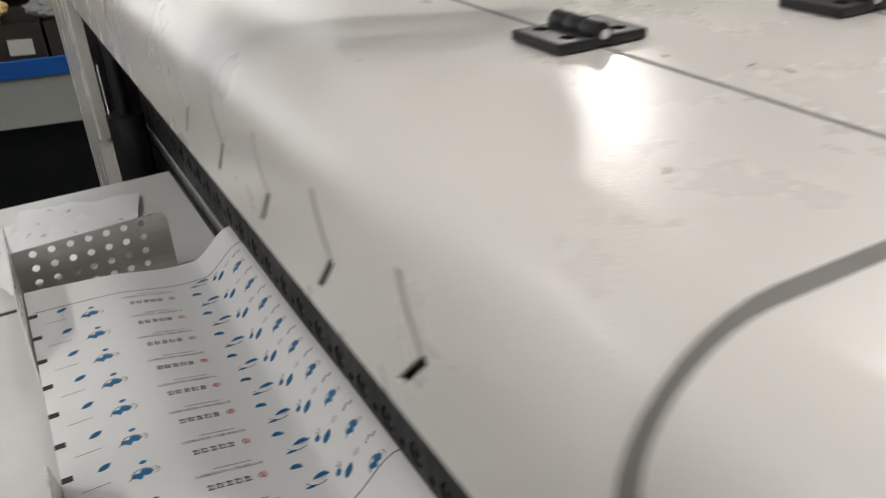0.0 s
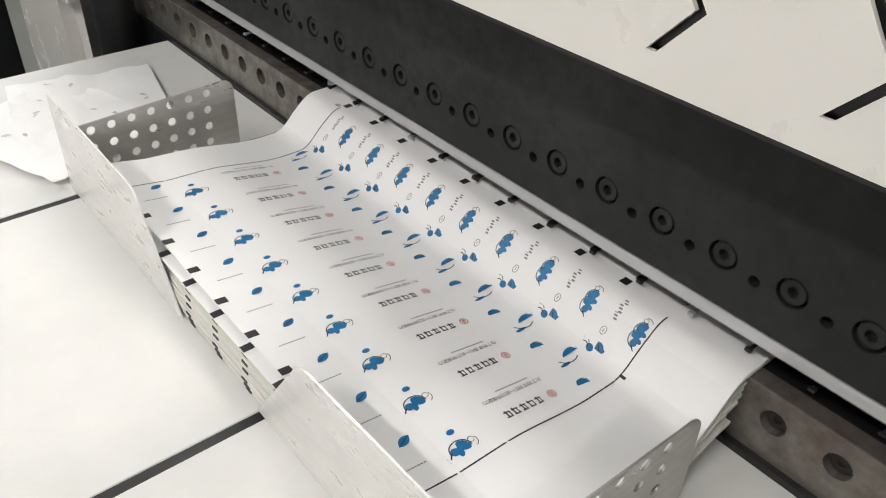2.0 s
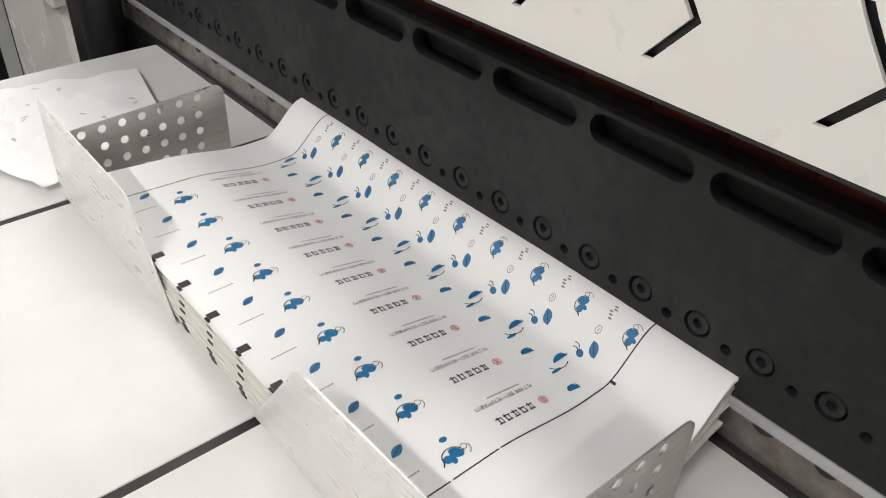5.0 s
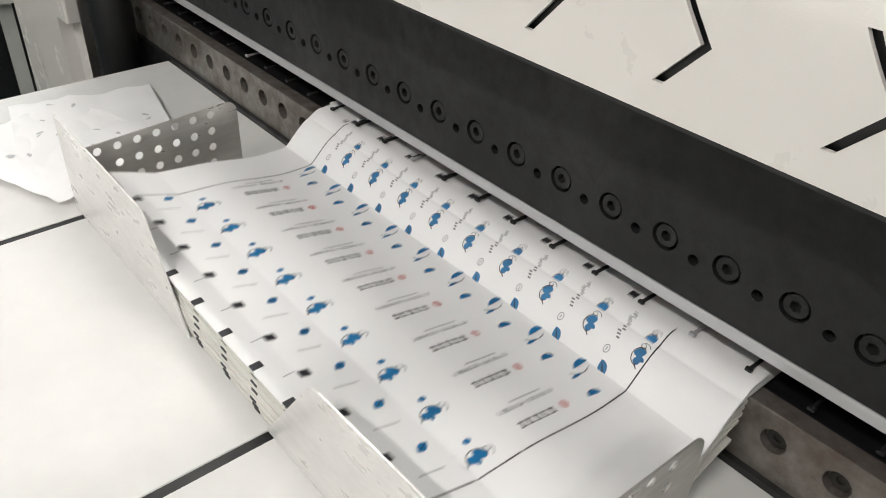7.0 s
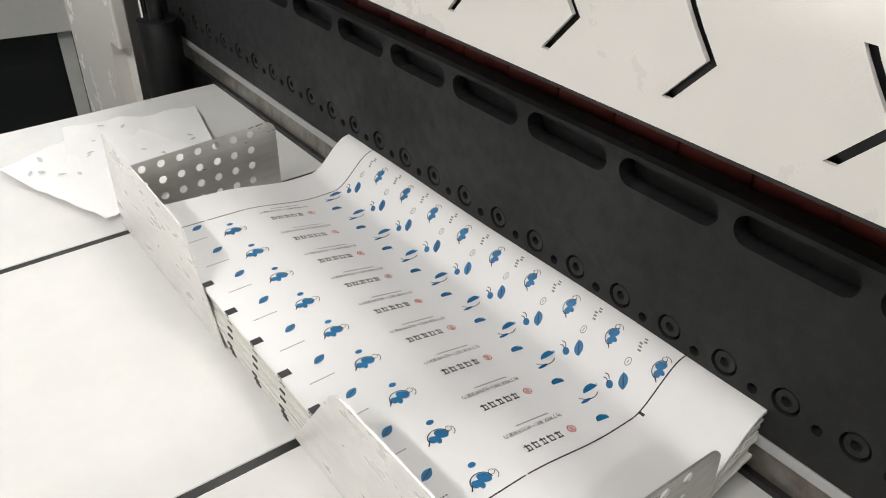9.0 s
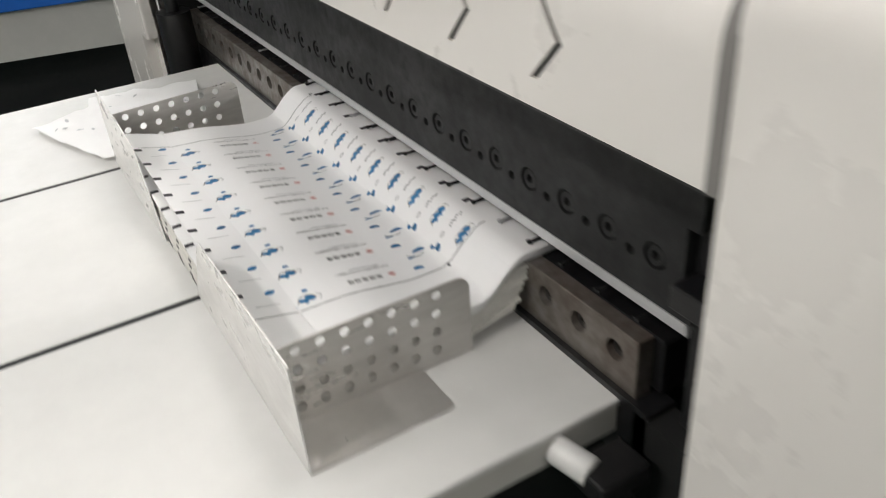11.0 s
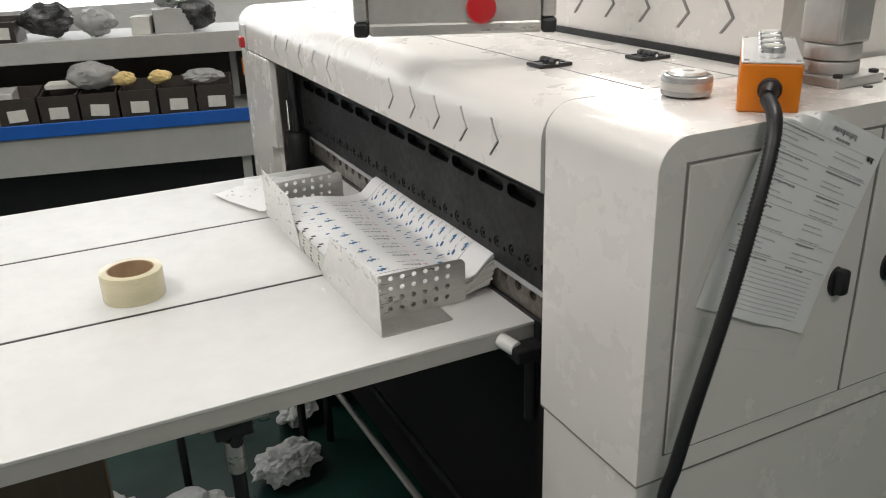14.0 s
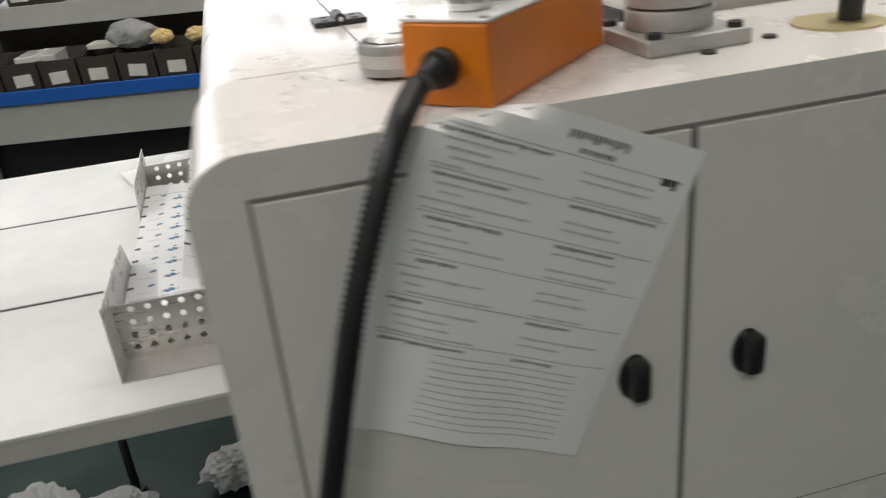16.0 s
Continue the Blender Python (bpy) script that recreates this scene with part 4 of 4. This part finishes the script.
def bag(u, v, z, r, seed, mat, label, squash=(1.1, 0.8, 0.8)):
    t = thing("parts_bag", label, "bag", "bags on the shelf", on_shelf(u, v, z))
    part("film", lump(r, seed, 0.20, squash, 4, 1.5, 0.16), mat, t, "", True)


bag(0.36, 0.30, 1.025, 0.095, 3, METAL_BITS, "clear bag full of small dark metal parts", (1.2, 0.7, 0.75))
bag(0.56, 0.26, 1.025, 0.075, 5, BAG, "crumpled clear plastic bag on the upper shelf")
bag(0.98, 0.30, 1.025, 0.09, 7, METAL_BITS, "clear bag full of small dark metal parts", (1.0, 0.7, 0.8))
bag(-0.08, 0.30, 1.025, 0.08, 9, METAL_BITS, "clear bag full of small dark metal parts")
bag(-0.30, 0.30, 1.025, 0.085, 12, BAG, "crumpled clear plastic bag on the upper shelf")
bag(0.53, 0.10, 0.828, 0.085, 15, BAG, "crumpled clear plastic bag on the bins", (1.2, 0.8, 0.7))
bag(0.98, 0.06, 0.825, 0.065, 18, BAG, "crumpled clear plastic bag on the bins", (1.3, 0.8, 0.5))
for i, u in enumerate((0.66, 0.80)):
    t = thing("foam_piece", "torn piece of pale yellow foam on the bins", "foam", "foam pieces", on_shelf(u, 0.06, 0.838))
    part("foam", lump(0.042, 30 + i, 0.25, (1.1, 0.7, 0.7), 3), YELLOW_FOAM, t)


def carton(u, v, z, w, d, h, mat, label, turn=0):
    x, y, zz, a, b, c = on_shelf(u, v, z)
    t = thing("carton", label, "box", "boxes on the shelf", (x, y, zz, 0, 0, c + turn))
    part("box_body", box(0, w, 0, d, 0, h, 0.002), mat, t)
    part("tape_strip", box(w * 0.42, w * 0.58, -0.0006, d, h - 0.0004, h + 0.0006), LABEL, t)


carton(0.80, 0.24, 1.025, 0.16, 0.12, 0.10, SHELF, "open grey cardboard box on the upper shelf", 6)
carton(0.70, 0.25, 1.025, 0.08, 0.10, 0.075, LABEL, "small pale cardboard box on the upper shelf", -10)
part("film", lump(0.07, 41, 0.35, (1.1, 0.7, 0.6), 4, 2.6, 0.4), BAG, thing("foil_bundle", "crumpled shiny foil in a box on the shelf", "foil", "", on_shelf(0.88, 0.30, 1.125)), "", True)
carton(0.06, 0.03, 0.694, 0.17, 0.2, 0.055, YELLOW_FOAM, "flat yellow box under red one on the shelf")
carton(0.07, 0.03, 0.7492, 0.16, 0.19, 0.035, RED_PLASTIC, "flat orange-red box on the shelf")
carton(0.06, 0.03, 0.7847, 0.16, 0.18, 0.06, FACE, "white carton on the shelf", 4)
carton(-0.12, 0.03, 0.694, 0.15, 0.2, 0.06, CARD, "brown cardboard box on the shelf")
carton(1.17, 0.05, 0.835, 0.10, 0.12, 0.075, ORANGE, "orange plastic case on the bins", 10)
carton(0.34, 0.08, 0.842, 0.30, 0.10, 0.02, LABEL, "stack of white papers across the bins")

# ---------------------------------------------------------------- under the table
def crumple(x, y, r, seed, sq=(1.3, 0.95, 0.58)):
    t = thing("waste_paper", "crumpled sheet of waste paper on the green floor", "waste paper", "waste paper on the floor", (x, y, 0, 0, 0, seed * 40))
    part("paper", lump(r, seed, 0.30, sq, 4, 1.9, 0.34), PAPER, t)


for i, (x, y, r) in enumerate(((-0.46, 1.23, 0.085), (-0.26, 1.13, 0.085), (0.02, 1.25, 0.08), (0.12, 1.50, 0.06), (-0.62, 1.10, 0.07))):
    crumple(x, y, r, i + 3)
board = thing("brown_panel", "brown grained board standing under the table", "board")
part("board", box(-1.0, -0.434, 0.70, 0.73, 0.0, T - 0.036, 0.004), BROWN, board)
part("edge_strip", box(-0.4336, -0.43, 0.699, 0.731, 0.0, T - 0.036, 0.001), CARD, board)
frame_ob = thing("machine_rail", "dark steel floor rails running under the machine", "rail")
for i, (xa, ya, xb, yb) in enumerate(((0.08, 1.42, 0.16, 0.42), (0.17, 1.42, 0.235, 0.45))):
    part("rail", rod((xa, ya, 0.42), (xb, yb, 0.30), 0.008, seg=12), STAINLESS if i == 0 else BEAM, frame_ob, "", True)
for px, py, pz in ((0.10, 1.35, 0.41), (0.155, 0.5, 0.31), (0.18, 1.35, 0.41), (0.23, 0.5, 0.31)):
    part("rail_post", rod((px, py, 0.0), (px, py, pz), 0.012), BLACK, frame_ob, "", True)


# ---------------------------------------------------------------- what moves
def beam_height(t):
    a = 2 * math.pi * (t + 0.073) / PERIOD
    return 0.9643 - 0.0348 * math.cos(a) + 0.0022 * math.cos(2 * a + 0.6)


PARK = 0.2595      # a sheet waits behind the knife


def motions():
    n = 128
    walk(beam, [(16.0 * i / n, pose(BX, 0, beam_height(16.0 * i / n))) for i in range(n + 1)])
    rows = []
    for i in range(161):
        p = ((i / 10 + 0.073) / PERIOD) % 1.0
        out = smooth(0.32, 0.43, p) * (1 - smooth(0.60, 0.70, p))
        rows.append((i / 10, pose(0.014 + 0.055 * (1 - out), 0, 0)))
    walk(fingers, rows)
    for k, sh in enumerate(SHEETS):
        t0 = FIRST + PERIOD * k
        low = T + 0.00045 * k
        plan = [(0.0, PARK, 0.022), (0.1, 0.185, 0.022), (0.2, 0.085, 0.026), (0.3, 0.020, 0.010), (0.4, 0.006, 0.004), (0.75, 0.004, 0.003), (0.9, 0.002, 0.002), (1.05, 0.0, 0.0)]
        rows = [] if t0 <= 0 else [(0.0, pose(PARK, 0, low + 0.022))]
        rows += [(t0 + a, pose(dx, 0, low + dz)) for a, dx, dz in plan if 0 <= t0 + a < 16.0]
        rows.append((16.0, rows[-1][1] if t0 + 1.05 > 16.0 else pose(0, 0, low)))
        walk(sh, rows)
        # the leading half flutters about two lines; the third sheet folds up highest
        high = k == 2
        flap = [(0.0, 0, 0), (0.1, 8, 6), (0.2, 13, 10), (0.3, 9 if high else 4, 34 if high else 14), (0.4, 5 if high else 1.5, 46 if high else 13), (0.5, 1, 10 if high else 8),
                (0.6, 0.6, 5), (0.75, 0.4, 1.5), (0.9, 0.2, 0.5), (1.05, 0, 0)]
        for name, tip in (("leading_part", False), ("tip_part", True)):
            ob = [c for c in sh.children if c.name.startswith(name)][0]

            def bent(d, e):
                m = pose(HINGE_X, 0, HINGE_Z, 0, d, 0)
                return m @ pose(TIP_X - HINGE_X, 0, 0, 0, e, 0) if tip else m

            frows = [] if t0 <= 0 else [(0.0, bent(0, 0))]
            frows += [(t0 + a, bent(d, e)) for a, d, e in flap if 0 <= t0 + a < 16.0]
            frows.append((16.0, frows[-1][1]))
            walk(ob, frows)


motions()
